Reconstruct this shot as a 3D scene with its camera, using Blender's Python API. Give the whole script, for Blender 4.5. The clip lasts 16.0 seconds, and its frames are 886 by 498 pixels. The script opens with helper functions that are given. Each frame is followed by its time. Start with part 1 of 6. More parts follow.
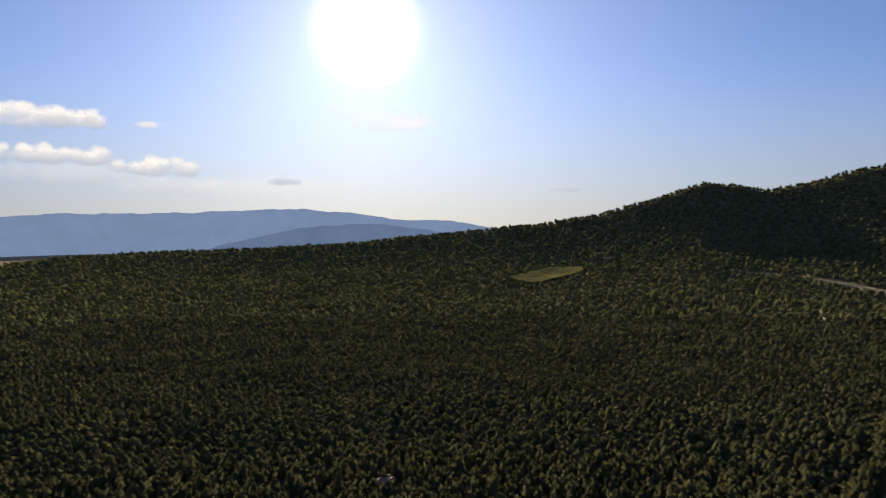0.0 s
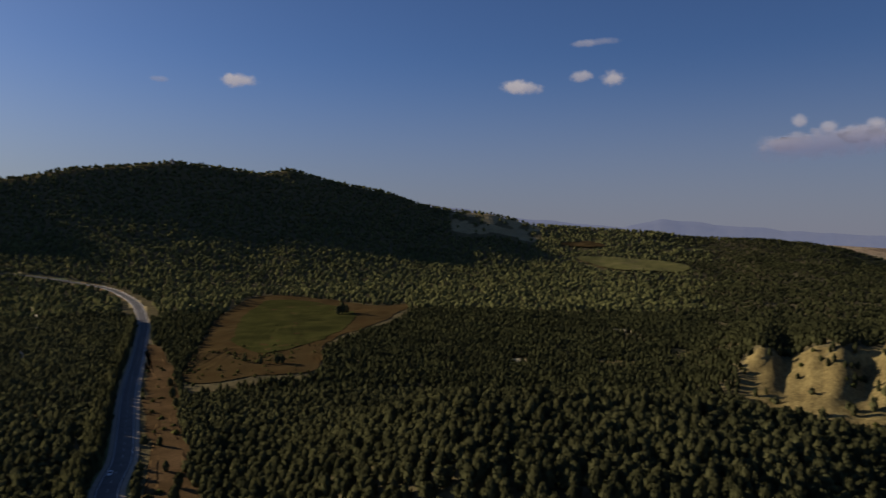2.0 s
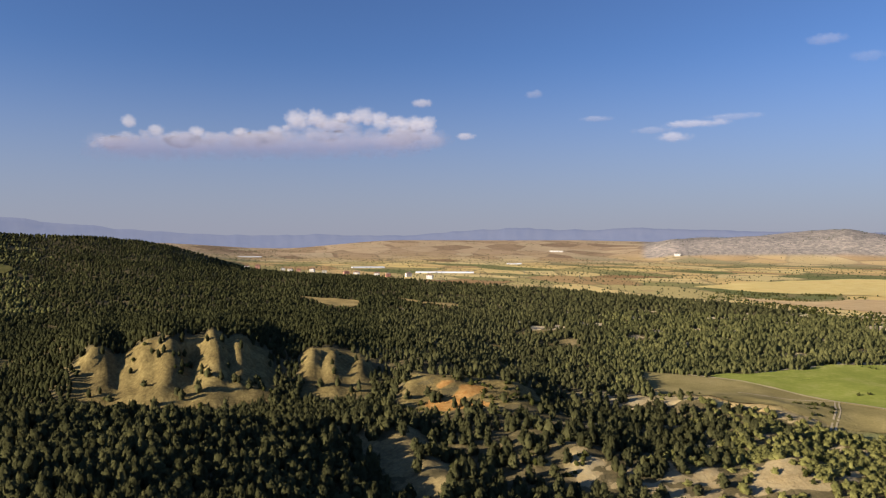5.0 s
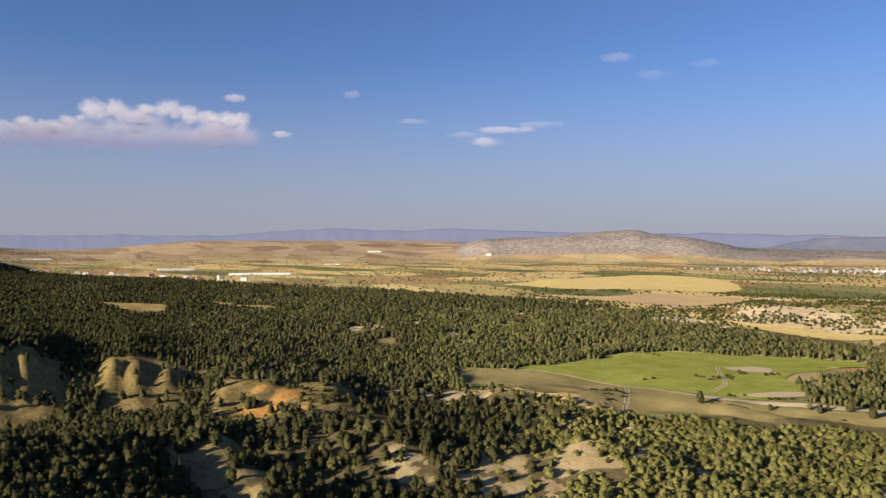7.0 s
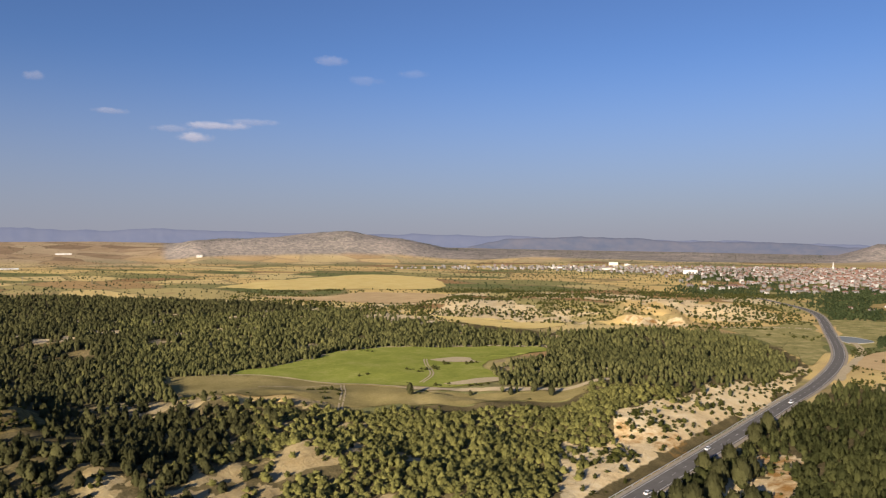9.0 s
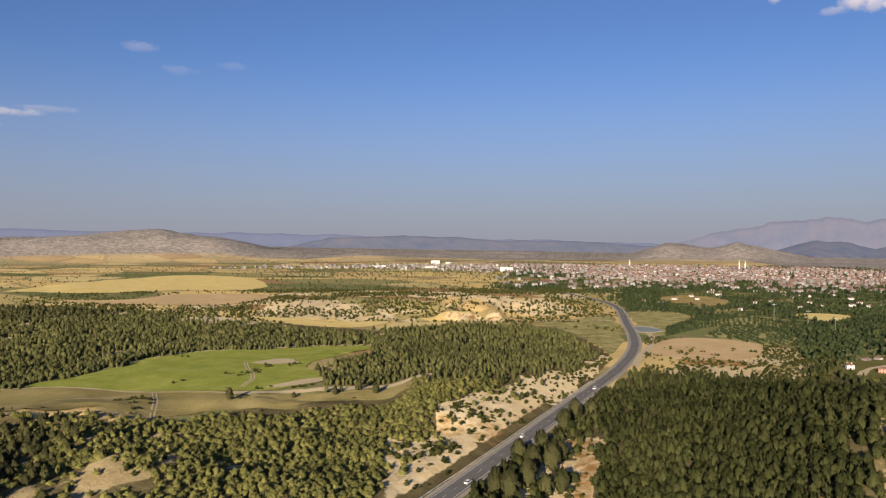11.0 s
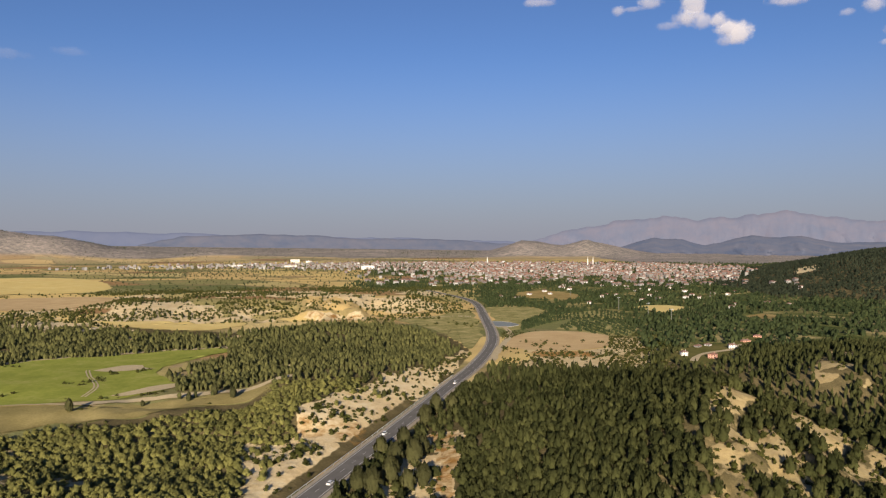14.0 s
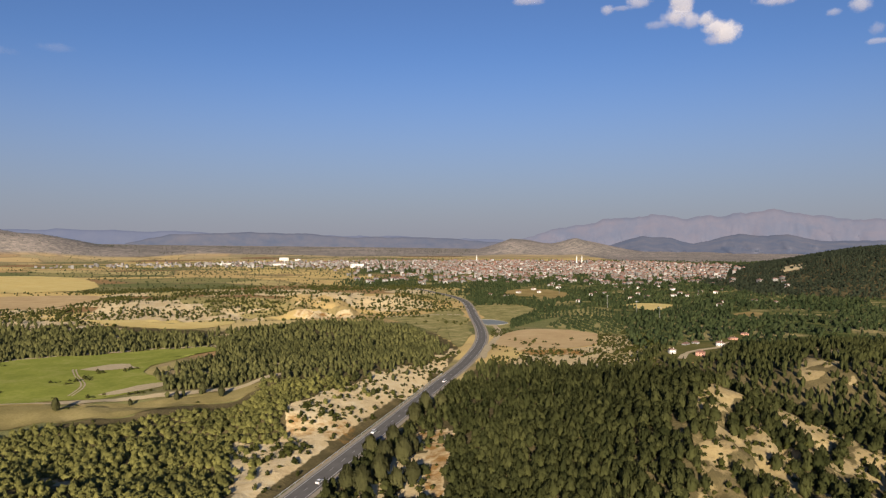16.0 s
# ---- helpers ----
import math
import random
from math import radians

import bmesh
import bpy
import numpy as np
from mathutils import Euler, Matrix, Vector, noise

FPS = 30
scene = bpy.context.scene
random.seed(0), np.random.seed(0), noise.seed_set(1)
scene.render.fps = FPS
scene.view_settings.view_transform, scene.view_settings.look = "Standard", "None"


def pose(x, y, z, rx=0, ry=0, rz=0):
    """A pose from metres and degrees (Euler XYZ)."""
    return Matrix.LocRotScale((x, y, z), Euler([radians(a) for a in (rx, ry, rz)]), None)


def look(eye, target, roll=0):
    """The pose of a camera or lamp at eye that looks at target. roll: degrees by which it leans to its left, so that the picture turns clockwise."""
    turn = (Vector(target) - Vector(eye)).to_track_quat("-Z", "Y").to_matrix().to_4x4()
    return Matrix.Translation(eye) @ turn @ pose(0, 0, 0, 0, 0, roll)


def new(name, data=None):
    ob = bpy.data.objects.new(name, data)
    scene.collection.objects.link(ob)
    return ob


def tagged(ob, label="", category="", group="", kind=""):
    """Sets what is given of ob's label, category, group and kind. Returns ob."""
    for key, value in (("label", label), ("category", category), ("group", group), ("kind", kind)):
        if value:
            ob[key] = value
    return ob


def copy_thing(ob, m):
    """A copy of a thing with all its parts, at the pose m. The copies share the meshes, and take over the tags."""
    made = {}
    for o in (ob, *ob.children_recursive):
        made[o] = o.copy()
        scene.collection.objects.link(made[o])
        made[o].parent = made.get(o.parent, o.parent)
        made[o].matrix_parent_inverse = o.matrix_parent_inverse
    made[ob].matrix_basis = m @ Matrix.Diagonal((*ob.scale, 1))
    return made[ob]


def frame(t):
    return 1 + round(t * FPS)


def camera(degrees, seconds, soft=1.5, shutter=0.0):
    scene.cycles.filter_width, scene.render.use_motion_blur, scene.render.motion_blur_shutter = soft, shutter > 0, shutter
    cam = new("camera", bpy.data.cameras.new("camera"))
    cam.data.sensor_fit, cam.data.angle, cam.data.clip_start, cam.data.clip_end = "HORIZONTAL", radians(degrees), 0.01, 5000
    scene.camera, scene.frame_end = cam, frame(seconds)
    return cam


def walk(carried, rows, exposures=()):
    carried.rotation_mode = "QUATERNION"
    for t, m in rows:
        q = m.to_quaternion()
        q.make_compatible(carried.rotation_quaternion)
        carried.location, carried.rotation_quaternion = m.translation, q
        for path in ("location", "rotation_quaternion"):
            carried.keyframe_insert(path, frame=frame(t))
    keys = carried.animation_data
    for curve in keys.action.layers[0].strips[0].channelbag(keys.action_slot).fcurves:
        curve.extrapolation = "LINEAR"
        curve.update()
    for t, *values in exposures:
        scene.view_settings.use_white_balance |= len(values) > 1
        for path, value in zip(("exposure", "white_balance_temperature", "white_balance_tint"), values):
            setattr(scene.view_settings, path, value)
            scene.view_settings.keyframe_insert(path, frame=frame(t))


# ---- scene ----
# camera: hovers 100 m over the road and turns about its own axis
EYE_Z = 100.0
cam = camera(63.25, 16.0, soft=1.25, shutter=0.15)
TURN = [  # seconds, heading clockwise from +y, tilt, lean
    (0.0, -0.00, -0.22, -0.50),
    (0.5, 13.15, -0.40, -0.48),
    (1.0, 27.36, -0.58, -0.37),
    (1.5, 40.76, -0.69, -0.17),
    (2.0, 57.40, -0.70, 0.20),
    (2.5, 73.70, -0.55, 0.10),
    (3.0, 87.70, -0.53, 0.05),
    (3.5, 98.58, -0.48, 0.00),
    (4.0, 103.12, -0.55, -0.03),
    (4.2, 103.76, -0.60, -0.03),
    (6.3, 114.23, -0.73, 0.05),
    (6.5, 115.29, -0.70, 0.00),
    (7.0, 121.66, -0.72, 0.00),
    (7.5, 129.13, -0.65, 0.03),
    (8.0, 135.48, -0.67, 0.00),
    (8.5, 139.64, -0.68, -0.03),
    (9.0, 144.02, -0.68, -0.07),
    (9.2, 145.69, -0.70, -0.10),
    (11.3, 160.53, -0.78, -0.04),
    (11.5, 162.34, -0.78, -0.07),
    (12.0, 164.61, -0.80, -0.16),
    (12.5, 165.37, -0.84, -0.11),
    (13.0, 167.67, -0.87, -0.11),
    (13.5, 168.55, -0.92, -0.15),
    (14.0, 168.97, -0.95, -0.20),
    (14.5, 169.14, -1.00, -0.19),
    (15.0, 169.40, -0.98, -0.18),
    (15.5, 169.74, -1.00, -0.19),
    (16.0, 169.82, -1.09, -0.16)]
walk(cam, [(t, pose(0, 0, EYE_Z, 90 + tilt, 0, -head) @ pose(0, 0, 0, 0, 0, lean)) for t, head, tilt, lean in TURN],
     exposures=[(0.0, 0.9, 6700, 14), (0.5, 0.72, 6750, 14), (1.0, 0.45, 6750, 14), (1.5, 0.24, 6700, 13), (2.0, 0.18, 6400, 12), (2.5, 0.25, 6150, 11), (3.0, 0.46, 6050, 12),
                (3.5, 0.68, 6100, 12), (4.0, 0.84, 6200, 11), (7.0, 1.02, 6600, 12), (9.0, 0.84, 6600, 12), (12.0, 0.78, 6650, 11), (16.0, 0.7, 6650, 10)])

# ---- daylight: low sun over the wooded hills, clear sky ----
SUN_AZ, SUN_EL = -6.0, 16.8
world = bpy.data.worlds.new("sky")
scene.world = world
world.use_nodes = True
wn = world.node_tree.nodes
wl = world.node_tree.links
sky = wn.new("ShaderNodeTexSky")
sky.sky_type = "NISHITA"
sky.sun_disc = False
sky.sun_elevation = radians(SUN_EL)
sky.sun_rotation = radians(SUN_AZ)
sky.altitude = 900
sky.air_density, sky.dust_density, sky.ozone_density = 1.0, 0.5, 2.5
SKY_POWER = 0.047


def sky_math(op, a, b=0.0):
    n = wn.new("ShaderNodeMath")
    n.operation = op
    for sock, v in zip(n.inputs, (a, b)):
        if isinstance(v, (int, float)):
            sock.default_value = v
        else:
            wl.new(v, sock)
    return n.outputs[0]


def sky_mix(mode, fac, a, b):
    n = wn.new("ShaderNodeMix")
    n.data_type, n.blend_type = "RGBA", mode
    for sock, v in ((n.inputs["Factor"], fac), (n.inputs[6], a), (n.inputs[7], b)):
        if isinstance(v, (int, float)):
            sock.default_value = v
        elif isinstance(v, tuple):
            sock.default_value = (*v, 1)
        else:
            wl.new(v, sock)
    return n.outputs[2]


# blue zenith, mauve haze low over the land, and a bright aureole round the sun
dome = wn.new("ShaderNodeTexCoord").outputs["Generated"]
axes = wn.new("ShaderNodeSeparateXYZ")
wl.new(dome, axes.inputs[0])
low = wn.new("ShaderNodeMapRange")
low.interpolation_type = "SMOOTHSTEP"
for key, value in (("From Min", 0.26), ("From Max", -0.03), ("To Max", 0.9)):
    low.inputs[key].default_value = value
wl.new(axes.outputs["Z"], low.inputs["Value"])
toward = wn.new("ShaderNodeVectorMath")
toward.operation = "DOT_PRODUCT"
ce = math.cos(radians(SUN_EL))
toward.inputs[1].default_value = (math.sin(radians(SUN_AZ)) * ce, math.cos(radians(SUN_AZ)) * ce, math.sin(radians(SUN_EL)))
wl.new(dome, toward.inputs[0])
near_sun = sky_math("MAXIMUM", toward.outputs["Value"], 0.0)
blue = sky_mix("MULTIPLY", 1.0, sky.outputs[0], (0.77, 0.93, 1.30))
band = sky_mix("MIX", sky_math("POWER", near_sun, 4.0), (3.6, 3.68, 4.6), (6.2, 6.0, 5.2))
hazy = sky_mix("MIX", low.outputs[0], blue, band)
glow = sky_mix("MULTIPLY", 1.0, (0.96, 0.97, 0.92), sky_math("ADD", sky_math("ADD", sky_math("MULTIPLY", sky_math("POWER", near_sun, 5.0), 0.7), sky_math(
    "MULTIPLY", sky_math("POWER", near_sun, 14.0), 1.1)), sky_math(
    "ADD", sky_math("MULTIPLY", sky_math("POWER", near_sun, 150.0), 2.0), sky_math("MULTIPLY", sky_math("POWER", near_sun, 1500.0), 80.0))))
dim = wn.new("ShaderNodeMapRange")
dim.interpolation_type = "SMOOTHSTEP"
for key, value in (("From Min", 0.1), ("From Max", 0.8), ("To Min", 1.0), ("To Max", 0.92)):
    dim.inputs[key].default_value = value
wl.new(near_sun, dim.inputs["Value"])
hazy = sky_mix("MULTIPLY", 1.0, hazy, dim.outputs[0])
wn["Background"].inputs["Strength"].default_value = SKY_POWER
wl.new(sky_mix("ADD", 1.0, hazy, glow), wn["Background"].inputs["Color"])
sun = new("sun", bpy.data.lights.new("sun", "SUN"))
sun.data.energy, sun.data.angle, sun.data.color = 5.0, radians(0.6), (1.0, 0.87, 0.68)
sx, sy = math.sin(radians(SUN_AZ)), math.cos(radians(SUN_AZ))
sun.matrix_world = look((sx * 400, sy * 400, 400 * math.tan(radians(SUN_EL))), (0, 0, 0))


# ---- materials ----
class Nodes:
    """A material's node tree, with short calls."""

    def __init__(self, name, rough=0.9, spec=0.2, metal=0.0):
        self.mat = bpy.data.materials.new(name)
        self.mat.use_nodes = True
        self.t = self.mat.node_tree
        self.bsdf = self.t.nodes["Principled BSDF"]
        self.bsdf.inputs["Roughness"].default_value = rough
        self.bsdf.inputs["Specular IOR Level"].default_value = spec
        self.bsdf.inputs["Metallic"].default_value = metal
        self.at = self.node("ShaderNodeTexCoord").outputs["Object"]

    def node(self, kind, **values):
        n = self.t.nodes.new(kind)
        for key, value in values.items():
            n.inputs[key].default_value = value
        return n

    def link(self, a, b):
        self.t.links.new(a, b)

    def noise(self, scale, detail=4.0, rough=0.6, at=None, stretch=None):
        n = self.node("ShaderNodeTexNoise", Scale=scale, Detail=detail, Roughness=rough)
        at = at or self.at
        if stretch:
            m = self.node("ShaderNodeMapping", Scale=stretch)
            self.link(at, m.inputs["Vector"])
            at = m.outputs[0]
        self.link(at, n.inputs["Vector"])
        return n.outputs["Fac"]

    def ramp(self, fac, *stops):
        n = self.node("ShaderNodeValToRGB")
        e = n.color_ramp.elements
        while len(e) < len(stops):
            e.new(0.5)
        for el, (pos, col) in zip(e, stops):
            el.position, el.color = pos, (*col, 1) if len(col) == 3 else col
        self.link(fac, n.inputs["Fac"])
        return n.outputs["Color"]

    def step(self, fac, a, b):
        n = self.node("ShaderNodeMapRange", **{"From Min": a, "From Max": b})
        n.interpolation_type = "SMOOTHSTEP"
        self.link(fac, n.inputs["Value"])
        return n.outputs[0]

    def math(self, op, a, b):
        n = self.node("ShaderNodeMath")
        n.operation = op
        for sock, v in zip(n.inputs, (a, b)):
            if isinstance(v, (int, float)):
                sock.default_value = v
            else:
                self.link(v, sock)
        return n.outputs[0]

    def mix(self, fac, a, b, mode="MIX"):
        n = self.node("ShaderNodeMix")
        n.data_type, n.blend_type = "RGBA", mode
        for sock, v in ((n.inputs["Factor"], fac), (n.inputs[6], a), (n.inputs[7], b)):
            if isinstance(v, (int, float)):
                sock.default_value = v
            elif isinstance(v, tuple):
                sock.default_value = (*v, 1)
            else:
                self.link(v, sock)
        return n.outputs[2]

    def color(self, c):
        if isinstance(c, tuple):
            self.bsdf.inputs["Base Color"].default_value = (*c, 1)
        else:
            self.link(c, self.bsdf.inputs["Base Color"])
        return self

    def bump(self, fac, depth, strength=1.0):
        n = self.node("ShaderNodeBump", Distance=depth, Strength=strength)
        self.link(fac, n.inputs["Height"])
        self.link(n.outputs[0], self.bsdf.inputs["Normal"])
        return self


def plain(name, dark, light, scale, rough=0.85, spec=0.25, metal=0.0, depth=0.0, fine=6.0):
    """A surface that wavers between two tones at two scales."""
    m = Nodes(name, rough, spec, metal)
    f = m.math("ADD", m.math("MULTIPLY", m.noise(scale), 0.6), m.math("MULTIPLY", m.noise(scale * fine), 0.4))
    m.color(m.ramp(f, (0.3, dark), (0.7, light)))
    if depth:
        m.bump(m.noise(scale * fine), depth)
    return m.mat


def foliage(name, dark, light, patch=0.013):
    """Needles or leaves: tone differs from plant to plant and within each."""
    m = Nodes(name, 0.9, 0.0)
    tree = m.node("ShaderNodeAttribute")
    tree.attribute_name = "tree_tone"
    obj = m.node("ShaderNodeObjectInfo").outputs["Random"]
    f = m.math("ADD", m.math("MULTIPLY", tree.outputs["Fac"], 0.42), m.math("MULTIPLY", m.noise(1.3, 4.0, 0.7), 0.42))
    f = m.math("ADD", f, m.math("MULTIPLY", m.noise(patch, 3.0), 0.55))
    f = m.math("ADD", f, m.math("MULTIPLY", m.math("SUBTRACT", obj, 0.5), 0.08))
    m.color(m.ramp(f, (0.36, dark), (0.95, light)))
    m.bump(m.noise(3.0, 3.0), 0.28)
    thin = m.node("ShaderNodeBsdfTranslucent")
    m.link(m.mix(0.5, m.bsdf.inputs["Base Color"].links[0].from_socket, (0.23, 0.19, 0.10)), thin.inputs["Color"])
    both = m.node("ShaderNodeMixShader", Fac=0.30)
    m.link(m.bsdf.outputs[0], both.inputs[1])
    m.link(thin.outputs[0], both.inputs[2])
    m.link(both.outputs[0], m.t.nodes["Material Output"].inputs["Surface"])
    return m.mat


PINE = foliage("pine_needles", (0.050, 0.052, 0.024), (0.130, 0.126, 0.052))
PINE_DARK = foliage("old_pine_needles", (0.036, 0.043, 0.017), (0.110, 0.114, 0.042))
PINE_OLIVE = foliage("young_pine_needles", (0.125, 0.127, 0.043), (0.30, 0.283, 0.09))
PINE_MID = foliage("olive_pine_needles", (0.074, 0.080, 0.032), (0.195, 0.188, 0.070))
# hill wood over the town: cloud shadow is put into the leaf colour
SHADED_WOOD = foliage("cloud_shaded_leaves", (0.019, 0.027, 0.019), (0.056, 0.067, 0.042))
# darker copy of the pine needles, with shade put into the colour
PINE_SHADE = foliage("shaded_pine_needles", (0.027, 0.030, 0.014), (0.080, 0.081, 0.033))
SCRUB = foliage("scrub_leaves", (0.040, 0.047, 0.014), (0.115, 0.115, 0.034))
GROVE = foliage("grove_leaves", (0.026, 0.042, 0.020), (0.080, 0.100, 0.042), 0.008)
BARK = plain("bark", (0.07, 0.05, 0.035), (0.16, 0.11, 0.08), 3.0)


def ground_material():
    m = Nodes("ground", 0.95, 0.0)
    att = m.node("ShaderNodeAttribute")
    att.attribute_name = "cover"
    sep = m.node("ShaderNodeSeparateColor")
    m.link(att.outputs["Color"], sep.inputs[0])
    forest, sand, red = sep.outputs[0], sep.outputs[1], sep.outputs[2]
    grove = att.outputs["Alpha"]
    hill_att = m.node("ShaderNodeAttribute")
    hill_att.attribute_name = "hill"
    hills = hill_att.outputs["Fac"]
    fine, mid, wide = m.noise(0.9, 5.0), m.noise(0.09, 5.0), m.noise(0.006, 4.0)
    # farmland: plots of stubble, tilth and fallow with worn edges
    warp = m.node("ShaderNodeMix")
    warp.data_type = "VECTOR"
    warp.inputs["Factor"].default_value = 0.10
    wob = m.node("ShaderNodeTexNoise", Scale=0.004, Detail=3.0)
    m.link(m.at, wob.inputs["Vector"])
    scaled = m.node("ShaderNodeMapping", Scale=(0.0042, 0.0075, 0.0), Rotation=(0, 0, 0.5))
    m.link(m.at, scaled.inputs["Vector"])
    m.link(scaled.outputs[0], warp.inputs[4])
    m.link(wob.outputs["Color"], warp.inputs[5])
    plots = m.node("ShaderNodeTexVoronoi", Scale=1.0)
    m.link(warp.outputs[1], plots.inputs["Vector"])
    pick = m.node("ShaderNodeSeparateColor")
    m.link(plots.outputs["Color"], pick.inputs[0])
    f = m.math("ADD", m.math("MULTIPLY", pick.outputs[0], 0.85), m.math("MULTIPLY", mid, 0.15))
    farm = m.ramp(f, (0.10, (0.28, 0.15, 0.07)), (0.22, (0.60, 0.41, 0.18)), (0.42, (0.74, 0.54, 0.20)), (0.60, (0.70, 0.55, 0.25)),
                  (0.70, (0.44, 0.36, 0.14)), (0.80, (0.20, 0.21, 0.08)), (0.9, (0.10, 0.14, 0.05)))
    edge = m.node("ShaderNodeTexVoronoi", Scale=1.0)
    edge.feature = "DISTANCE_TO_EDGE"
    m.link(warp.outputs[1], edge.inputs["Vector"])
    farm = m.mix(m.math("MULTIPLY", m.step(edge.outputs["Distance"], 0.05, 0.02), 0.7), farm, (0.22, 0.19, 0.09))
    farm = m.mix(m.math("MULTIPLY", m.step(wide, 0.55, 0.7), 0.5), farm, (0.36, 0.22, 0.12))
    farm = m.mix(0.2, farm, m.ramp(fine, (0.3, (0.25, 0.18, 0.09)), (0.7, (0.6, 0.45, 0.22))))
    # far hill scrub: haze is put into the colour, lighter and mauve
    hazy_scrub = m.ramp(m.math("ADD", m.math("MULTIPLY", m.noise(0.05, 6.0, 0.75), 0.7), m.math("MULTIPLY", wide, 0.3)),
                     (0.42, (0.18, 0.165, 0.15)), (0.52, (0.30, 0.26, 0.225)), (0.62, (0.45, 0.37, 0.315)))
    # far fields fade to pinkish brown: horizon haze put into the ground colour
    up_att = m.node("ShaderNodeAttribute")
    up_att.attribute_name = "plain_haze"
    hazed_plain = m.ramp(m.math("ADD", m.math("MULTIPLY", m.noise(0.012, 5.0, 0.65), 0.6), m.math("MULTIPLY", pick.outputs[0], 0.4)),
                    (0.3, (0.23, 0.165, 0.11)), (0.5, (0.36, 0.26, 0.175)), (0.7, (0.47, 0.36, 0.23)))
    farm = m.mix(m.math("MULTIPLY", up_att.outputs["Fac"], 0.85), farm, hazed_plain)
    farm = m.mix(m.step(hills, 0.1, 0.6), farm, hazy_scrub)
    # forest floor, garden ground, washed sand, red earth
    floor_c = m.ramp(m.math("ADD", m.math("MULTIPLY", mid, 0.6), m.math("MULTIPLY", fine, 0.4)),
                     (0.3, (0.075, 0.064, 0.032)), (0.5, (0.13, 0.105, 0.052)), (0.72, (0.22, 0.17, 0.085)))
    garden = m.ramp(m.noise(0.018, 4.0), (0.36, (0.06, 0.08, 0.026)), (0.5, (0.15, 0.15, 0.055)), (0.62, (0.36, 0.29, 0.13)))
    streak = m.noise(0.3, 6.0, 0.68)
    sand_c = m.ramp(m.math("ADD", m.math("MULTIPLY", streak, 0.5), m.math("MULTIPLY", m.noise(0.05, 4.0), 0.5)),
                    (0.3, (0.52, 0.37, 0.19)), (0.5, (0.70, 0.545, 0.31)), (0.7, (0.79, 0.675, 0.45)))
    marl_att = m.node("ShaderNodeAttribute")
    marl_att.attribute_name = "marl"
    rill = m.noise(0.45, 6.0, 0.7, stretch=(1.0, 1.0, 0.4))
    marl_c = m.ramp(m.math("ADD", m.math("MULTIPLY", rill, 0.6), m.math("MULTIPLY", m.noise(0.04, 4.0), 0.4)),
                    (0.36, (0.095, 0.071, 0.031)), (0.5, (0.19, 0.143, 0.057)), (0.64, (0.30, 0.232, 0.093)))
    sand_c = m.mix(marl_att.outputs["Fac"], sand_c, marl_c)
    red_c = m.ramp(streak, (0.3, (0.29, 0.135, 0.036)), (0.7, (0.47, 0.275, 0.095)))
    c = m.mix(m.step(forest, 0.3, 0.7), farm, floor_c)
    c = m.mix(m.step(grove, 0.2, 0.7), c, garden)
    rag = m.math("ADD", sand, m.math("MULTIPLY", m.math("SUBTRACT", m.noise(0.16, 5.0, 0.7), 0.5), 0.9))
    c = m.mix(m.step(rag, 0.35, 0.55), c, sand_c)
    rag = m.math("ADD", red, m.math("MULTIPLY", m.math("SUBTRACT", m.noise(0.14, 5.0, 0.7), 0.5), 0.8))
    c = m.mix(m.step(rag, 0.4, 0.65), c, red_c)
    m.color(c)
    m.bump(m.math("ADD", m.math("ADD", fine, m.math("MULTIPLY", mid, 3.0)), m.math("MULTIPLY", rill, 1.2)), 0.3)
    return m.mat


GROUND = ground_material()


def field_material(name, *tones, coarse=0.035, fine=0.7):
    m = Nodes(name, 0.95, 0.0)
    f = m.math("ADD", m.math("MULTIPLY", m.noise(coarse, 5.0), 0.65), m.math("MULTIPLY", m.noise(fine, 4.0), 0.35))
    n = len(tones)
    m.color(m.ramp(f, *[(0.3 + 0.4 * i / (n - 1), c) for i, c in enumerate(tones)]))
    m.bump(m.noise(0.8, 4.0), 0.25)
    return m.mat


GREEN = field_material("green_crop", (0.18, 0.205, 0.042), (0.265, 0.285, 0.058), (0.37, 0.35, 0.11), coarse=0.05, fine=0.3)
STUBBLE = field_material("stubble", (0.23, 0.155, 0.062), (0.34, 0.25, 0.10), (0.46, 0.35, 0.16))
DULL_STUBBLE = field_material("dull_stubble", (0.19, 0.155, 0.06), (0.27, 0.22, 0.09), (0.37, 0.30, 0.135))
ROUGH_GRASS = field_material("rough_grass", (0.13, 0.135, 0.05), (0.30, 0.265, 0.105), (0.52, 0.42, 0.21), coarse=0.06, fine=0.22)
GOLD = field_material("golden_stubble", (0.58, 0.42, 0.15), (0.68, 0.52, 0.20), (0.70, 0.57, 0.27))
TILTH = field_material("bare_tilth", (0.44, 0.30, 0.15), (0.54, 0.385, 0.20), (0.62, 0.46, 0.26))
MEADOW = field_material("dry_meadow", (0.060, 0.034, 0.014), (0.075, 0.050, 0.020), (0.105, 0.070, 0.030))
OLIVE_MEADOW = field_material("olive_meadow", (0.10, 0.095, 0.032), (0.14, 0.13, 0.045), (0.20, 0.165, 0.07))
CLEARING = field_material("thin_green_meadow", (0.034, 0.034, 0.011), (0.052, 0.052, 0.015), (0.078, 0.068, 0.022))
VERGE = field_material("dry_verge", (0.055, 0.034, 0.015), (0.10, 0.062, 0.028), (0.17, 0.105, 0.05))
TRACK = plain("pale_track", (0.40, 0.31, 0.17), (0.57, 0.46, 0.28), 0.3)
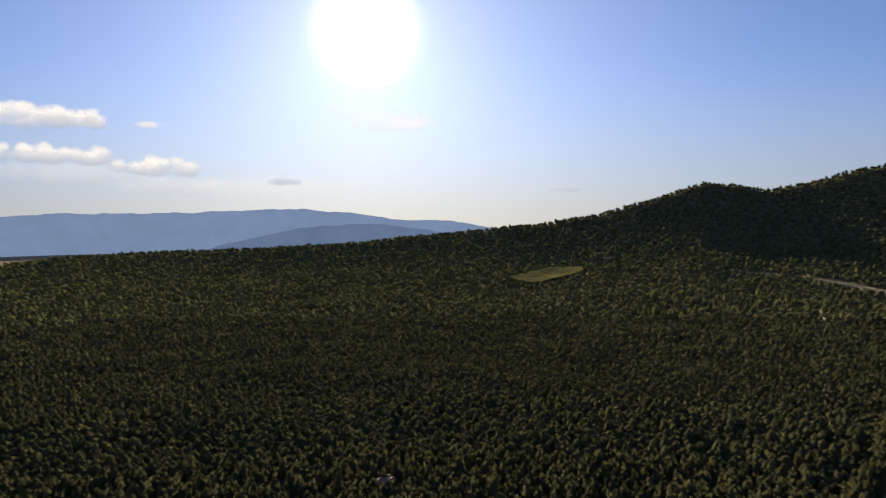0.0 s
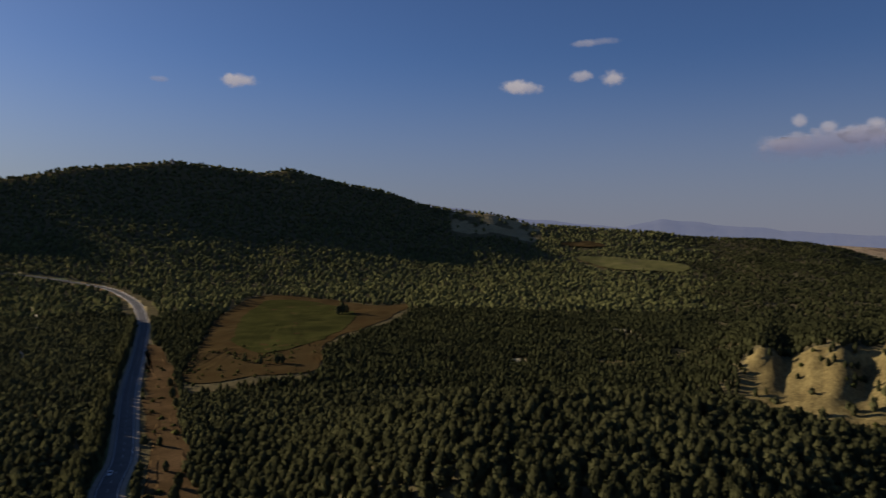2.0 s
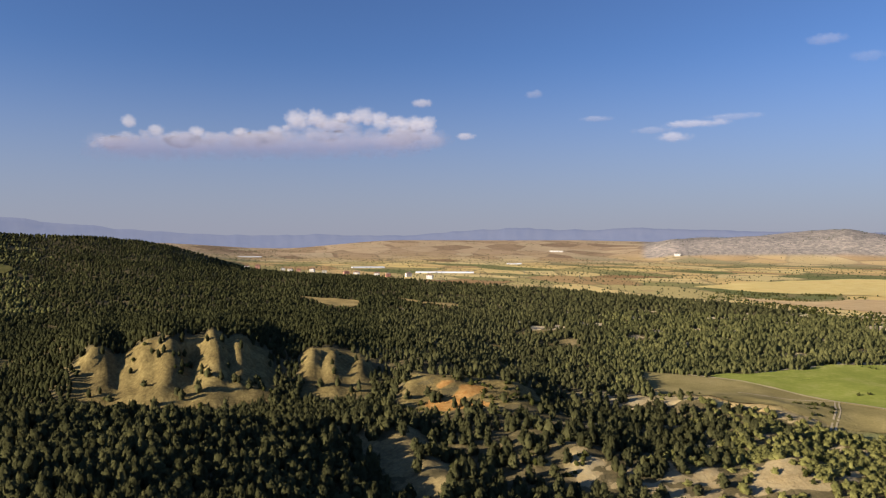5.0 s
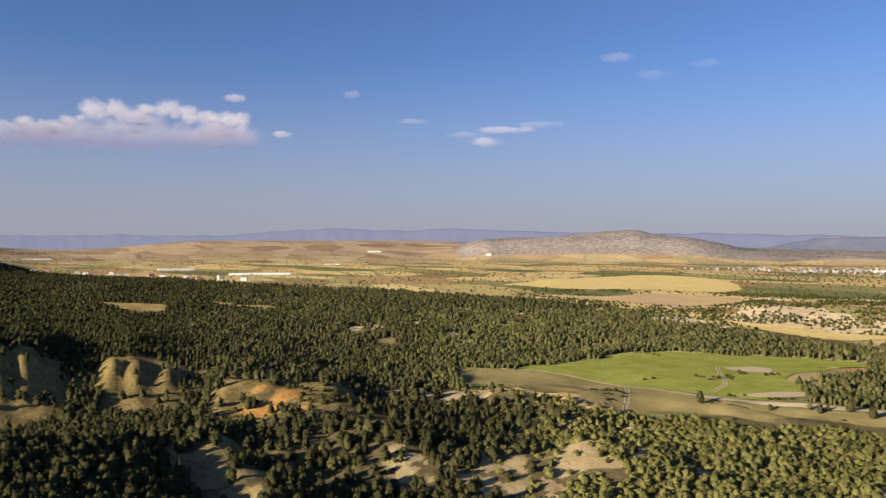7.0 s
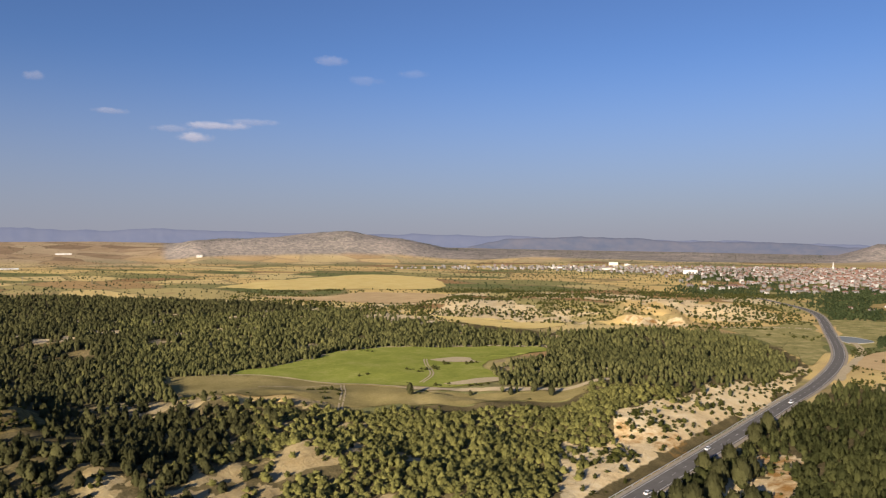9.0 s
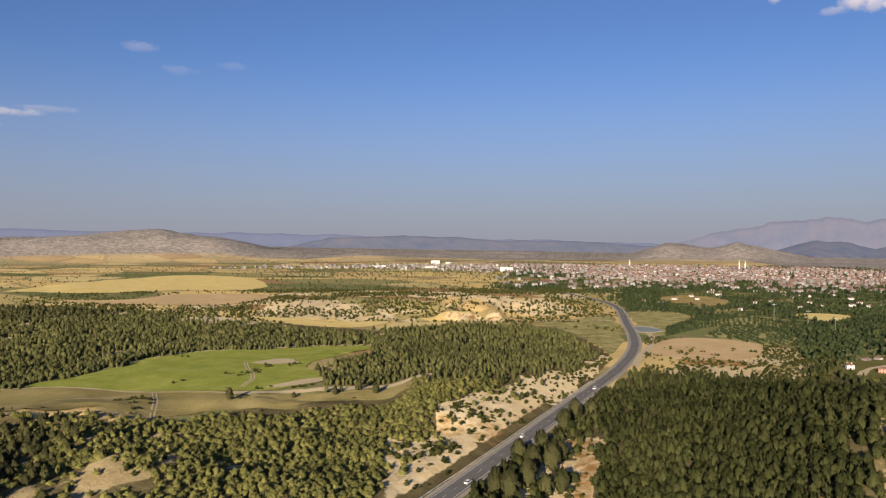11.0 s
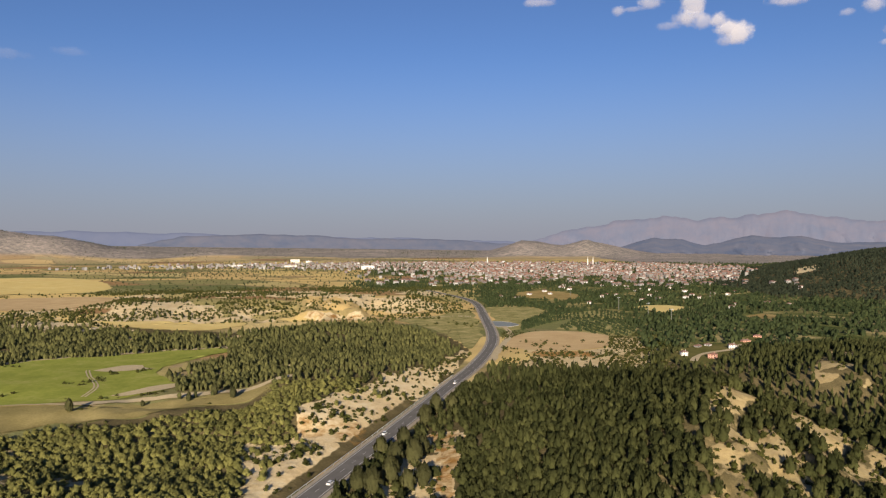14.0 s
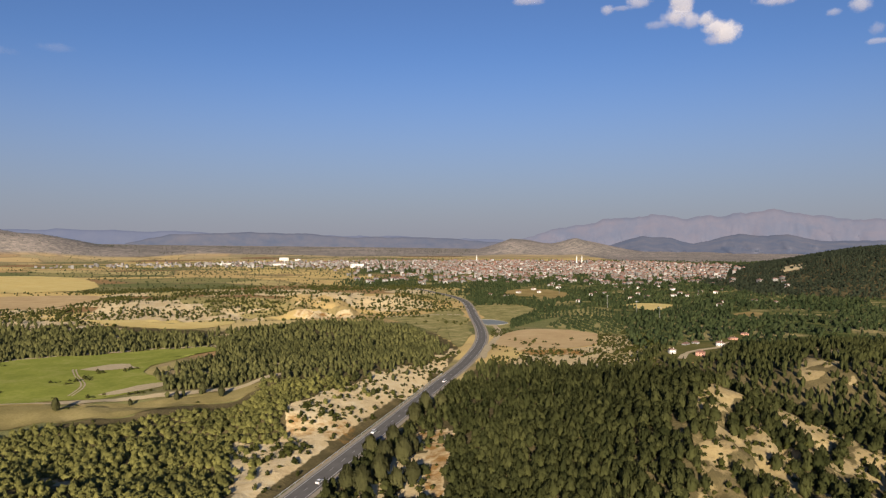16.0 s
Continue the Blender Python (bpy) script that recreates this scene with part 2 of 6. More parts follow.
ASPHALT = plain("asphalt", (0.125, 0.116, 0.106), (0.19, 0.178, 0.165), 0.15, 0.95, 0.0, 0, 0.01, 12.0)
SHOULDER = plain("gravel_shoulder", (0.29, 0.245, 0.185), (0.43, 0.37, 0.29), 0.4, 0.95, 0.0)
PAINT = plain("road_paint", (0.50, 0.485, 0.46), (0.72, 0.70, 0.66), 1.5, 0.9, 0.0)

# ---- the lie of the land: heights, roads and cover, as functions of the plan ----
def sm(v, a, b):
    u = np.clip((v - a) / (b - a), 0, 1)
    return u * u * (3 - 2 * u)


def polar(az, r):
    return np.sin(np.radians(az)) * r, np.cos(np.radians(az)) * r


def heading(x, y):
    a = np.degrees(np.arctan2(x, y))
    return np.where(a < -95, a + 360, a)


def lattice(ix, iy, seed):
    h = (ix.astype(np.int64) * 374761393 + iy.astype(np.int64) * 668265263 + seed * 982451653) & 0xFFFFFFFF
    h = ((h ^ (h >> 13)) * 1274126177) & 0xFFFFFFFF
    return ((h ^ (h >> 16)) & 0xFFFF) / 65535.0


def vnoise(x, y, size, seed=0):
    x, y = np.asarray(x, float) / size, np.asarray(y, float) / size
    ix, iy = np.floor(x), np.floor(y)
    u, v = x - ix, y - iy
    u, v = u * u * (3 - 2 * u), v * v * (3 - 2 * v)
    a, b = lattice(ix, iy, seed), lattice(ix + 1, iy, seed)
    c, d = lattice(ix, iy + 1, seed), lattice(ix + 1, iy + 1, seed)
    return (a * (1 - u) + b * u) * (1 - v) + (c * (1 - u) + d * u) * v


def fbm(x, y, size, seed=0, octaves=4):
    total, amp, norm = 0, 1.0, 0.0
    for k in range(octaves):
        total, norm = total + amp * vnoise(x, y, size / 2 ** k, seed + k), norm + amp
        amp *= 0.5
    return total / norm


# the road's middle line, from the far wooded bend past the camera to the town (heading, distance)
ROAD = [polar(a, r) for a, r in (
    (22.0, 1500), (25.6, 1455), (28.4, 1397), (31.9, 1300), (33.9, 1165), (34.75, 940), (34.6, 735), (33.8, 504), (33.4, 362), (32.7, 281))]
ROAD += [(125.0, 0.0)]
ROAD += [polar(a, r) for a, r in (
    (159.6, 293), (166.0, 390), (169.2, 472), (171.7, 568), (172.9, 693), (172.3, 880), (171.3, 1110), (169.5, 1230), (166.5, 1330))]


def spline(points, step=4.0):
    p = np.array(points, float)
    p = np.vstack([2 * p[0] - p[1], p, 2 * p[-1] - p[-2]])
    out = []
    for i in range(1, len(p) - 2):
        n = max(2, int(np.hypot(*(p[i + 1] - p[i])) / step))
        for k in range(n):
            t = k / n
            q = np.sqrt(np.hypot(*(p[i + 1] - p[i])))
            qa, qb = np.sqrt(np.hypot(*(p[i] - p[i - 1]))), np.sqrt(np.hypot(*(p[i + 2] - p[i + 1])))
            t0, t1, t2, t3 = 0, qa, qa + q, qa + q + qb
            s = t1 + t * (t2 - t1)
            a1 = (t1 - s) / (t1 - t0) * p[i - 1] + (s - t0) / (t1 - t0) * p[i]
            a2 = (t2 - s) / (t2 - t1) * p[i] + (s - t1) / (t2 - t1) * p[i + 1]
            a3 = (t3 - s) / (t3 - t2) * p[i + 1] + (s - t2) / (t3 - t2) * p[i + 2]
            b1 = (t2 - s) / (t2 - t0) * a1 + (s - t0) / (t2 - t0) * a2
            b2 = (t3 - s) / (t3 - t1) * a2 + (s - t1) / (t3 - t1) * a3
            out.append((t2 - s) / (t2 - t1) * b1 + (s - t1) / (t2 - t1) * b2)
    out.append(p[-2])
    return np.array(out)


ROAD_LINE = spline(ROAD)
ROAD_COARSE = ROAD_LINE[::6]


def road_distance(x, y):
    """Distance to the road's middle line, and the side (positive: away from the camera)."""
    x, y = np.asarray(x, float), np.asarray(y, float)
    best = np.full(x.shape, 1e9)
    for (ax, ay), (bx, by) in zip(ROAD_COARSE[:-1], ROAD_COARSE[1:]):
        dx, dy = bx - ax, by - ay
        t = np.clip(((x - ax) * dx + (y - ay) * dy) / (dx * dx + dy * dy), 0, 1)
        best = np.minimum(best, np.hypot(x - ax - t * dx, y - ay - t * dy))
    return best


# skyline of the wooded hills: heading and height over the eye's level, in degrees
SKY_AZ = (-60, -31.6, -28.3, -20.8, -14.7, -8.2, -3.8, 3.4, 7.9, 12.3, 16.1, 19.9, 22.1, 24.3, 27.3, 30.4, 33.5, 36.9, 41.3, 43.3, 45.4,
          47.9, 50.6, 53.2, 55.4, 58.2, 61.2, 64.6, 68.5, 73, 77.3, 81.7, 84, 86, 88, 90, 92, 95, 110)
SKY_EL = (-1.3, -1.03, -0.59, -0.19, -0.04, 0.26, 0.67, 1.35, 1.72, 2.4, 3.45, 4.6, 4.35, 3.88, 4.42, 5.15, 5.4, 5.87, 5.42, 5.15, 5.59,
          4.83, 4.31, 3.8, 3.0, 2.45, 2.2, 1.3, 1.1, 0.75, 0.3, 0.05, -0.12, -0.5, -1.05, -1.7, -2.3, -2.5, -2.6)


def bump(v, a, b, c, d):
    return sm(v, a, b) * (1 - sm(v, c, d))


SPURS = ((80.2, 27, 462, 54, 15), (81.9, 31, 454, 60, 17), (83.9, 27, 442, 70, 15), (85.1, 34, 434, 76, 17), (86.3, 40, 428, 80, 18), (89.5, 41, 422, 88, 18), (91.4, 37, 428, 78, 15),
         (93.0, 25, 438, 62, 13), (94.6, 17, 446, 50, 11), (96.8, 25, 446, 60, 14), (98.5, 23, 440, 60, 15), (100.4, 17, 440, 56, 14))  # heading, height, foot, run and half width of each eroded spur


def bluff(a, r):
    """The pale gullied bluff: its height, and how bare it is."""
    x, y = polar(a, r)
    warp = 0.8 * (fbm(x, y, 30, 43, 3) - 0.5)
    a, r = a + warp, r + 12 * (fbm(x, y, 24, 47, 3) - 0.5)
    crest = np.interp(a, (76, 79, 81, 83, 85, 86, 89.4, 92, 94, 96, 98, 101, 104, 108, 113), (0, 14, 33, 24, 36, 40, 37, 31, 21, 20, 24, 17, 13, 8, 0))
    z = crest * sm(r, 474, 516)
    for head, top, foot, run, half in SPURS:
        side = np.abs(np.radians(a - head)) * r
        ridge = top * np.clip((r - foot) / run, 0, 1) ** 0.95
        z = np.maximum(z, np.where(r < 525, ridge * np.exp(-(np.sqrt(side * side + 25) - 5) / (1.15 * half)), 0))
    z = np.where(r > 505, np.minimum(z, crest + 3), z) * (1 - 0.85 * sm(r, 540, 950))
    gul = np.abs(2 * vnoise(np.radians(a) * 460, r * 0.10, 8, 49) - 1) * 0.65 + np.abs(2 * vnoise(np.radians(a) * 460, r * 0.14, 4.5, 50) - 1) * 0.35
    z = z - 3.4 * (1 - gul) ** 2 * sm(z, 3, 14) * (1 - sm(r, 512, 530))
    bare = np.maximum(bump(a, 79.4, 80.2, 93.6, 94.4), bump(a, 95.6, 96.4, 101.0, 102.0)) * sm(z, 0.8, 4) * (1 - sm(r, 508, 530)) * np.where(a < 83.0, 0.62, 1)
    return z, bare


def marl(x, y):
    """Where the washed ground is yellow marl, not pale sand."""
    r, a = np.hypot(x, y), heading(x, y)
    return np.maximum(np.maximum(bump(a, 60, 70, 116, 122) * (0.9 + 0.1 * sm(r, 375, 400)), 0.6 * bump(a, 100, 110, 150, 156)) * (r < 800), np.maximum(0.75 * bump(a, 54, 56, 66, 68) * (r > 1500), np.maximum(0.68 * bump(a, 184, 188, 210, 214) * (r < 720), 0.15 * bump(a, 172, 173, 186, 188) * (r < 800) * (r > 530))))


def height(x, y, rough=True):
    x, y = np.asarray(x, float), np.asarray(y, float)
    r, a = np.hypot(x, y), heading(x, y)
    road = road_distance(x, y)
    off = sm(road, 12, 60)
    # wooded hills
    zs = EYE_Z - 5 + 2100 * np.tan(np.radians(np.interp(a, SKY_AZ, SKY_EL)))
    w = bump(a, -75, -50, 94, 104)
    u = np.clip((r - 700) / 1400, 0, 1)
    z = w * zs * (u ** 3) * (1 - 0.55 * sm(r, 2130, 3200))
    z = z + w * sm(r, 1000, 1500) * (1 - sm(r, 1700, 2080)) * 26 * (fbm(x, y, 420, 5) - 0.5)
    z = z + 16 * bump(a, -60, -45, 20, 29) * bump(r, 380, 560, 1300, 1700) * (fbm(x, y, 230, 45, 3) - 0.5)
    # the plain is raised far out so its horizon fits the camera's view
    rise = np.interp(a, (60, 100, 118, 150, 176, 200, 260), (92, 92, 96, 44, 8, 6, 60))
    z = z + (1 - w * 0.6) * rise * sm(r, 3250, 4850)
    # wooded knoll beside the road
    knoll = 30 * sm(a, 40, 60) * (1 - sm(a, 76, 120)) * (1 - sm(r, 300, 430)) * sm(r, 60, 140)
    z = z + knoll * off
    # ravine down the knoll's flank, its far bank turned to the sun
    d = np.radians(a - 98.8 - (340 - r) * 0.0587) * r
    z = z + off * bump(r, 236, 258, 345, 375) * (-4 * np.exp(-(d / 10) ** 2) + 5 * np.exp(-((d - 24) / 13) ** 2))
    # gullied bluff behind it
    z = z + bluff(a, r)[0]
    # broken ground round the orange bank
    broken = bump(a, 97, 103, 150, 158) * bump(r, 260, 330, 440, 520)
    z = z + off * broken * 20 * (fbm(x, y, 75, 11, 3) - 0.42)
    orange = bump(a, 102.5, 105, 113, 116)
    z = z + orange * 9 * bump(r, 395, 445, 470, 560)
    # ridge of the near right wood, its front washed bare
    hill = np.interp(a, (166, 176, 184, 189, 191, 193, 195, 198, 202, 210), (0, 11, 22, 28, 26, 20, 14, 8, 3, 0)) * bump(r, 200, 350, 375, np.interp(a, (184, 191), (560, 470)))
    z = z + off * hill
    # its eroded nose: rills run down between rounded ribs
    across = np.radians(a - 195) * 320 + 0.35 * (r - 320)
    rib = np.abs(2 * vnoise(across, r * 0.3, 17, 13) - 1) * 0.7 + np.abs(2 * vnoise(across, r * 0.45, 8, 14) - 1) * 0.3
    z = z - 11 * bump(a, 188, 190.5, 204, 210) * bump(r, 225, 262, 345, 378) * (1 - rib) ** 2
    # shaded valley behind the ridge, and the bare spurs of its far side
    z = z - 16 * bump(a, 188.5, 194, 214, 222) * bump(r, 395, 450, 500, 600)
    z = z + 6 * bump(a, 194, 197, 212, 218) * bump(r, 520, 575, 590, 720) * (0.5 + fbm(x, y, 60, 15, 3))
    # ditch below the road's far shoulder
    z = z - 3.4 * bump(road, 7.2, 12, 14, 24) * beyond_road(x, y) * bump(r, 235, 265, 520, 590)
    # sand bank, red scarp, dark hill over the town and hills round the plain
    z = z + off * 8 * bump(a, 153, 157, 168, 171) * bump(r, 362, 392, 500, 640)
    z = z + 11 * bump(a + 2.6 * (fbm(x, y, 40, 19, 3) - 0.5), 157, 158.8, 161.6, 163) * bump(r + 70 * (fbm(x, y, 24, 20, 3) - 0.5), 902, 922, 985, 1250) * (0.7 + 0.6 * fbm(x, y, 34, 22, 3))
    z = z - 5 * bump(a, 146, 150, 164, 167) * bump(r, 870, 890, 1060, 1120) * (1 - np.abs(2 * fbm(x, y, 26, 21, 2) - 1)) ** 2
    z = z + 9 * bump(a, 140, 147, 166, 170) * bump(r, 930, 1060, 1150, 1500) * (0.4 + fbm(x, y, 130, 17, 3))
    z = z + 70 * sm(a, 189.0, 203) * (1 - sm(a, 240, 255)) * sm(r, 1230, 1980) * (1 - sm(r, 2150, 2900)) * (0.85 + 0.3 * fbm(x, y, 300, 23, 3))
    z = z + np.interp(a, (120, 123, 125, 129, 133, 136.5, 141.5, 144.5, 148, 152), (0, 20, 78, 84, 98, 112, 78, 30, 14, 0)) * bump(r, 3250, 3800, 3900, 4700) \
        * (0.75 + 0.5 * fbm(x, y, 260, 29, 3))
    z = z + np.interp(a, (170, 172.5, 175.2, 177.5, 178.4, 180.3, 182.4, 184.4, 188, 197, 202), (0, 12, 76, 52, 50, 82, 46, 14, 4, 0, 0)) * bump(r, 3350, 3900, 4000, 4700) \
        * (0.8 + 0.4 * fbm(x, y, 240, 31, 3))
    z = z + 34 * bump(a, 146, 152, 166, 170) * bump(r, 3300, 3600, 3900, 4500) * sm(fbm(x, y, 420, 37, 3), 0.3, 0.7)
    if rough:
        amp = off * (0.6 + 3.0 * np.clip(w + bump(a, 90, 100, 120, 150), 0, 1) * bump(r, 250, 400, 2000, 2400))
        z = z + amp * (fbm(x, y, 60, 41) - 0.5) * 2
        washed = np.maximum(bump(a, 97, 103, 150, 170) * 0.7, bump(a, 186, 190, 205, 210)) * bump(r, 235, 260, 430, 520)
        z = z + off * washed * 4.5 * (np.abs(2 * fbm(x, y, 21, 44, 3) - 1) - 0.25)
    return z


def beyond_road(x, y):
    """Whether points lie on the bank's side of the road to the town."""
    r, a = np.hypot(x, y), heading(x, y)
    return (a < np.interp(r, (240, 293, 390, 472, 568, 620), (153, 159.6, 166, 169.2, 171.7, 172.2))) & (a > 145) & (r < 620)


def inside(x, y, ring):
    """Whether points lie in a closed outline."""
    x, y = np.asarray(x, float), np.asarray(y, float)
    hit = np.zeros(x.shape, bool)
    px, py = ring[:, 0], ring[:, 1]
    for i in range(len(ring)):
        x0, y0, x1, y1 = px[i - 1], py[i - 1], px[i], py[i]
        if y0 != y1:
            hit ^= ((y0 > y) != (y1 > y)) & (x < (x1 - x0) * (y - y0) / (y1 - y0) + x0)
    return hit


def outline(corners, wobble=2.0, seed=3, step=6.0):
    """A field's edge: a soft closed line through its corners (heading, distance)."""
    p = [polar(a, r) for a, r in corners]
    line = spline(p + [p[0]], step)[:-1]
    line = line + wobble * 2 * (np.stack([vnoise(line[:, 0], line[:, 1], 18, seed), vnoise(line[:, 0], line[:, 1], 18, seed + 9)], 1) - 0.5)
    return line


FIELD_EDGE = {
    "green": outline(((127.0, 562), (132.3, 600), (136.9, 655), (144.9, 672), (152.3, 672), (150.8, 636), (147.4, 585), (148.3, 513), (144.9, 491), (140.4, 498), (135.5, 509), (129.7, 548)), 5.0),
    "stubble": outline(((122.6, 560), (128.8, 552), (136.0, 503), (141.2, 480), (141.0, 452), (136.0, 450), (131.4, 456), (125.2, 478))),
    "clearing": outline(((38.8, 729), (40.6, 1000), (43.7, 1180), (48.6, 1130), (52.1, 1060), (54.6, 1080), (53.4, 930), (51.3, 833), (48.0, 692), (47.3, 560), (42.8, 535), (38.3, 520))),
    "hill_meadow": outline(((5.0, 1540), (7.9, 1640), (10.7, 1650), (10.9, 1590), (9.0, 1530), (7.0, 1490))),
    "ridge_meadow": outline(((67.6, 1730), (70.6, 1745), (76.1, 1690), (75.9, 1620), (71.5, 1610))),
    "strip": outline(((142.7, 957), (144.9, 935), (149.2, 915), (153.7, 868), (151.3, 817), (147.0, 850))),
    "yellow": outline(((126.5, 1620), (132, 1900), (138.2, 2100), (142.6, 1930), (143.1, 1470), (138.0, 1480), (131, 1500)), 5.0),
    "low_gold": outline(((129.5, 1330), (134, 1300), (138.2, 1390), (143.3, 1330), (144.8, 1215), (142, 1130), (138.0, 1140), (133, 1230)), 5.0),
    "ploughed": outline(((173.8, 696), (176.4, 763), (181.2, 754), (182.1, 707), (181.6, 665), (178.6, 640), (175.2, 642), (173.8, 660))),
    "track_meadow": outline(((140.6, 476), (144, 473), (150, 473), (155, 478), (155.4, 463), (150, 452), (144, 446), (140.6, 449))),
    "bend_meadow": outline(((165.0, 868), (168.0, 905), (170.6, 985), (171.4, 940), (172.0, 800), (171.9, 690), (171.3, 640), (170.2, 690), (168.4, 765)), 5.0),
    "pond_meadow": outline(((173.1, 780), (172.9, 900), (172.6, 1020), (176.4, 1010), (176.2, 880), (175.6, 800), (174.4, 765)), 5.0),
    "garden_gold": outline(((174.9, 1295), (176.8, 1340), (179.6, 1245), (178.6, 1155), (175.1, 1210))),
    "hill_gold": outline(((191.4, 958), (193.0, 1004), (194.2, 990), (193.4, 958))),
    "olive": outline(((177.9, 785), (179.9, 895), (182.0, 901), (183.9, 800), (182.9, 740))),
    "orchard": outline(((175.4, 850), (177.7, 920), (181.2, 985), (183.5, 905), (181.4, 915), (178.6, 900))),
    "pale": outline(((183.7, 1052), (185.6, 1085), (187.5, 1068), (186.0, 985))),
    "verge": outline(((35.15, 740), (35.9, 720), (36.5, 640), (37.0, 550), (37.3, 430), (37.7, 330), (38.5, 258), (36.0, 252), (35.3, 330), (34.95, 430), (34.95, 560)), 3.0),
    "ridge_patch": outline(((66.3, 1880), (68.9, 1945), (70.2, 1900), (69.0, 1860))),
    "long_clearing": outline(((103.2, 1225), (106.0, 1130), (108.4, 1070), (108.0, 1020), (105.5, 1090))),
    "farmyard": outline(((186.2, 600), (187.0, 650), (188.6, 700), (190.4, 715), (191.6, 750), (192.6, 785), (192.9, 765), (191.6, 690), (190.4, 612), (188.4, 590))),
    "inner_clearing": outline(((41.0, 730), (42.0, 960), (44.2, 1120), (48.2, 1080), (50.4, 960), (49.6, 830), (47.0, 700), (43.5, 640))),
    "small_clearing": outline(((96.0, 1210), (97.8, 1180), (100.1, 1160), (99.9, 1030), (98.0, 1060))),
}


SAND_BANK = outline(((152.7, 293), (155.9, 343), (157.1, 368), (157.4, 385), (158.5, 406), (160.4, 434), (163.3, 477), (166.0, 517), (168.8, 564), (169.6, 604), (170.6, 640), (170.9, 612), (170.3, 572), (169.5, 538), (167.6, 465), (165.5, 417), (163.8, 392), (162.6, 368), (160.6, 354), (159.1, 337), (157.6, 315), (155.8, 294)), 4.0)


ORANGE_CUT = outline(((167.7, 362), (169.7, 366), (170.5, 345), (170.2, 318), (169.9, 290), (169.4, 262), (168.4, 264), (168.4, 300), (168.3, 330)), 2.0)


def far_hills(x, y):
    """Where the dry hills round the plain take the haze-lightened scrub colour."""
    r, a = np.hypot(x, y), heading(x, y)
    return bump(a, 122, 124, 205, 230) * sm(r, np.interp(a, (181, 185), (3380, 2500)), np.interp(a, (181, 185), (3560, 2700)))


def cover(x, y, margin=False):
    """Forest, bare sand and red soil at points of the plan, 0 to 1 each."""
    r, a = np.hypot(x, y), heading(x, y)
    road = road_distance(x, y)
    edge = np.interp(a, (-90, 70, 82, 90, 97, 106, 118, 127, 135, 143, 153, 160, 166, 170, 171.5, 172.5, 183, 186, 203, 215),
                     (3000, 3000, 3300, 2180, 2010, 1660, 1410, 1215, 1030, 905, 790, 835, 800, 700, 600, 560, 560, 650, 800, 850))
    edge = edge * (1 + 0.05 * (fbm(x, y, 120, 51) - 0.5))
    forest = 1 - sm(r, edge * 0.985, edge * 1.01)
    grove = bump(a, 170.5, 173, 203, 212) * bump(r, np.interp(a, (182.6, 184.6), (900, 640)), np.interp(a, (182.6, 184.6), (980, 690)), 2500, 3000)
    grove = np.maximum(grove, bump(a, 160, 166, 171, 172) * bump(r, 1300, 1450, 2500, 3000) * sm(fbm(x, y, 160, 53), 0.3, 0.45))
    forest = np.maximum(forest, sm(a, 189.0, 190.5) * bump(r, np.interp(a, (190, 194), (1480, 1260)), np.interp(a, (190, 194), (1560, 1320)), 2300, 2450) * (a < 245))
    grove = grove * (1 - forest)
    for key, ring in FIELD_EDGE.items():
        if not margin and key in ("hill_meadow", "ridge_meadow", "ridge_patch", "small_clearing", "long_clearing", "clearing", "inner_clearing", "verge"):
            continue
        clear = inside(x, y, ring)
        near_field = np.hypot(*ring.mean(0)) < 900
        for k in () if key == "farmyard" or not (margin or key in ("green", "stubble")) else (1.02, 1.035) if key in ("stubble", "track_meadow") else (1.025, 1.05, 1.07) if near_field else (1.012,):
            clear = clear | inside(x * k, y * k, ring)
        forest = forest * (1 - clear)
        grove = grove * (1 - clear)
    near_trees = bump(a, 15, 22, 36, 42)
    forest = forest * np.where((near_trees > 0.5) & (r > 960) & (a > 27) & margin, sm(road, 17, 24), 1) * np.where(near_trees > 0.5, sm(road, 7.6, 8.6), np.where((a > 158) & (r < 480) & (x < 95), sm(road, 8.5, 10), sm(road, 10, 15)))
    forest = forest * (1 - bump(a, 141, 142, 156.5, 157.5) * bump(r, 472, 477, 490, 494))
    if margin:
        forest = forest * (1 - beyond_road(x, y) * (1 - sm(road, 24, 30)))
    # verge on the far side of the left road
    verge = bump(a, 33.5, 35, 38, 40.5) * bump(r, 180, 240, 560, 720) * (road < 27)
    forest = forest * (1 - 0.9 * verge)
    open_wood = bump(a, 100, 108, 150, 158) * bump(r, 240, 280, 430, 500)
    forest = forest * (1 - (np.interp(a, (104, 116, 124), (0.42, 0.36, 0.1)) if margin else 0.0) * open_wood)
    forest = forest if margin else np.maximum(forest, verge)
    n = fbm(x, y, 34, 61)
    n2 = fbm(x, y, 90, 67)
    n3 = fbm(x, y, 17, 69, 3)
    n4 = fbm(x, y, 10, 73, 2)
    sand = bluff(a, r)[1] * sm(fbm(x, y, 26, 63), 0.24, 0.4)
    sand = np.maximum(sand, bump(a, 97.5, 99, 110, 114) * bump(r, 270, 290, 395, 440) * sm(0.5 * n3 + 0.5 * n, 0.46, 0.55))
    bank = np.radians(a - 98.8 - (340 - r) * 0.0587) * r + 14 * (n3 - 0.5)
    sand = np.maximum(sand, 0.9 * bump(bank, 0, 4, 14, 20) * (0.35 + 0.65 * sm(n4, 0.36, 0.5)) * bump(r, 236, 255, 345, 365))
    sand = np.maximum(sand, bump(a, 103, 104.5, 114, 116.5) * bump(r, 392, 408, 446, 470) * sm(0.5 * n3 + 0.5 * n, 0.38, 0.5))
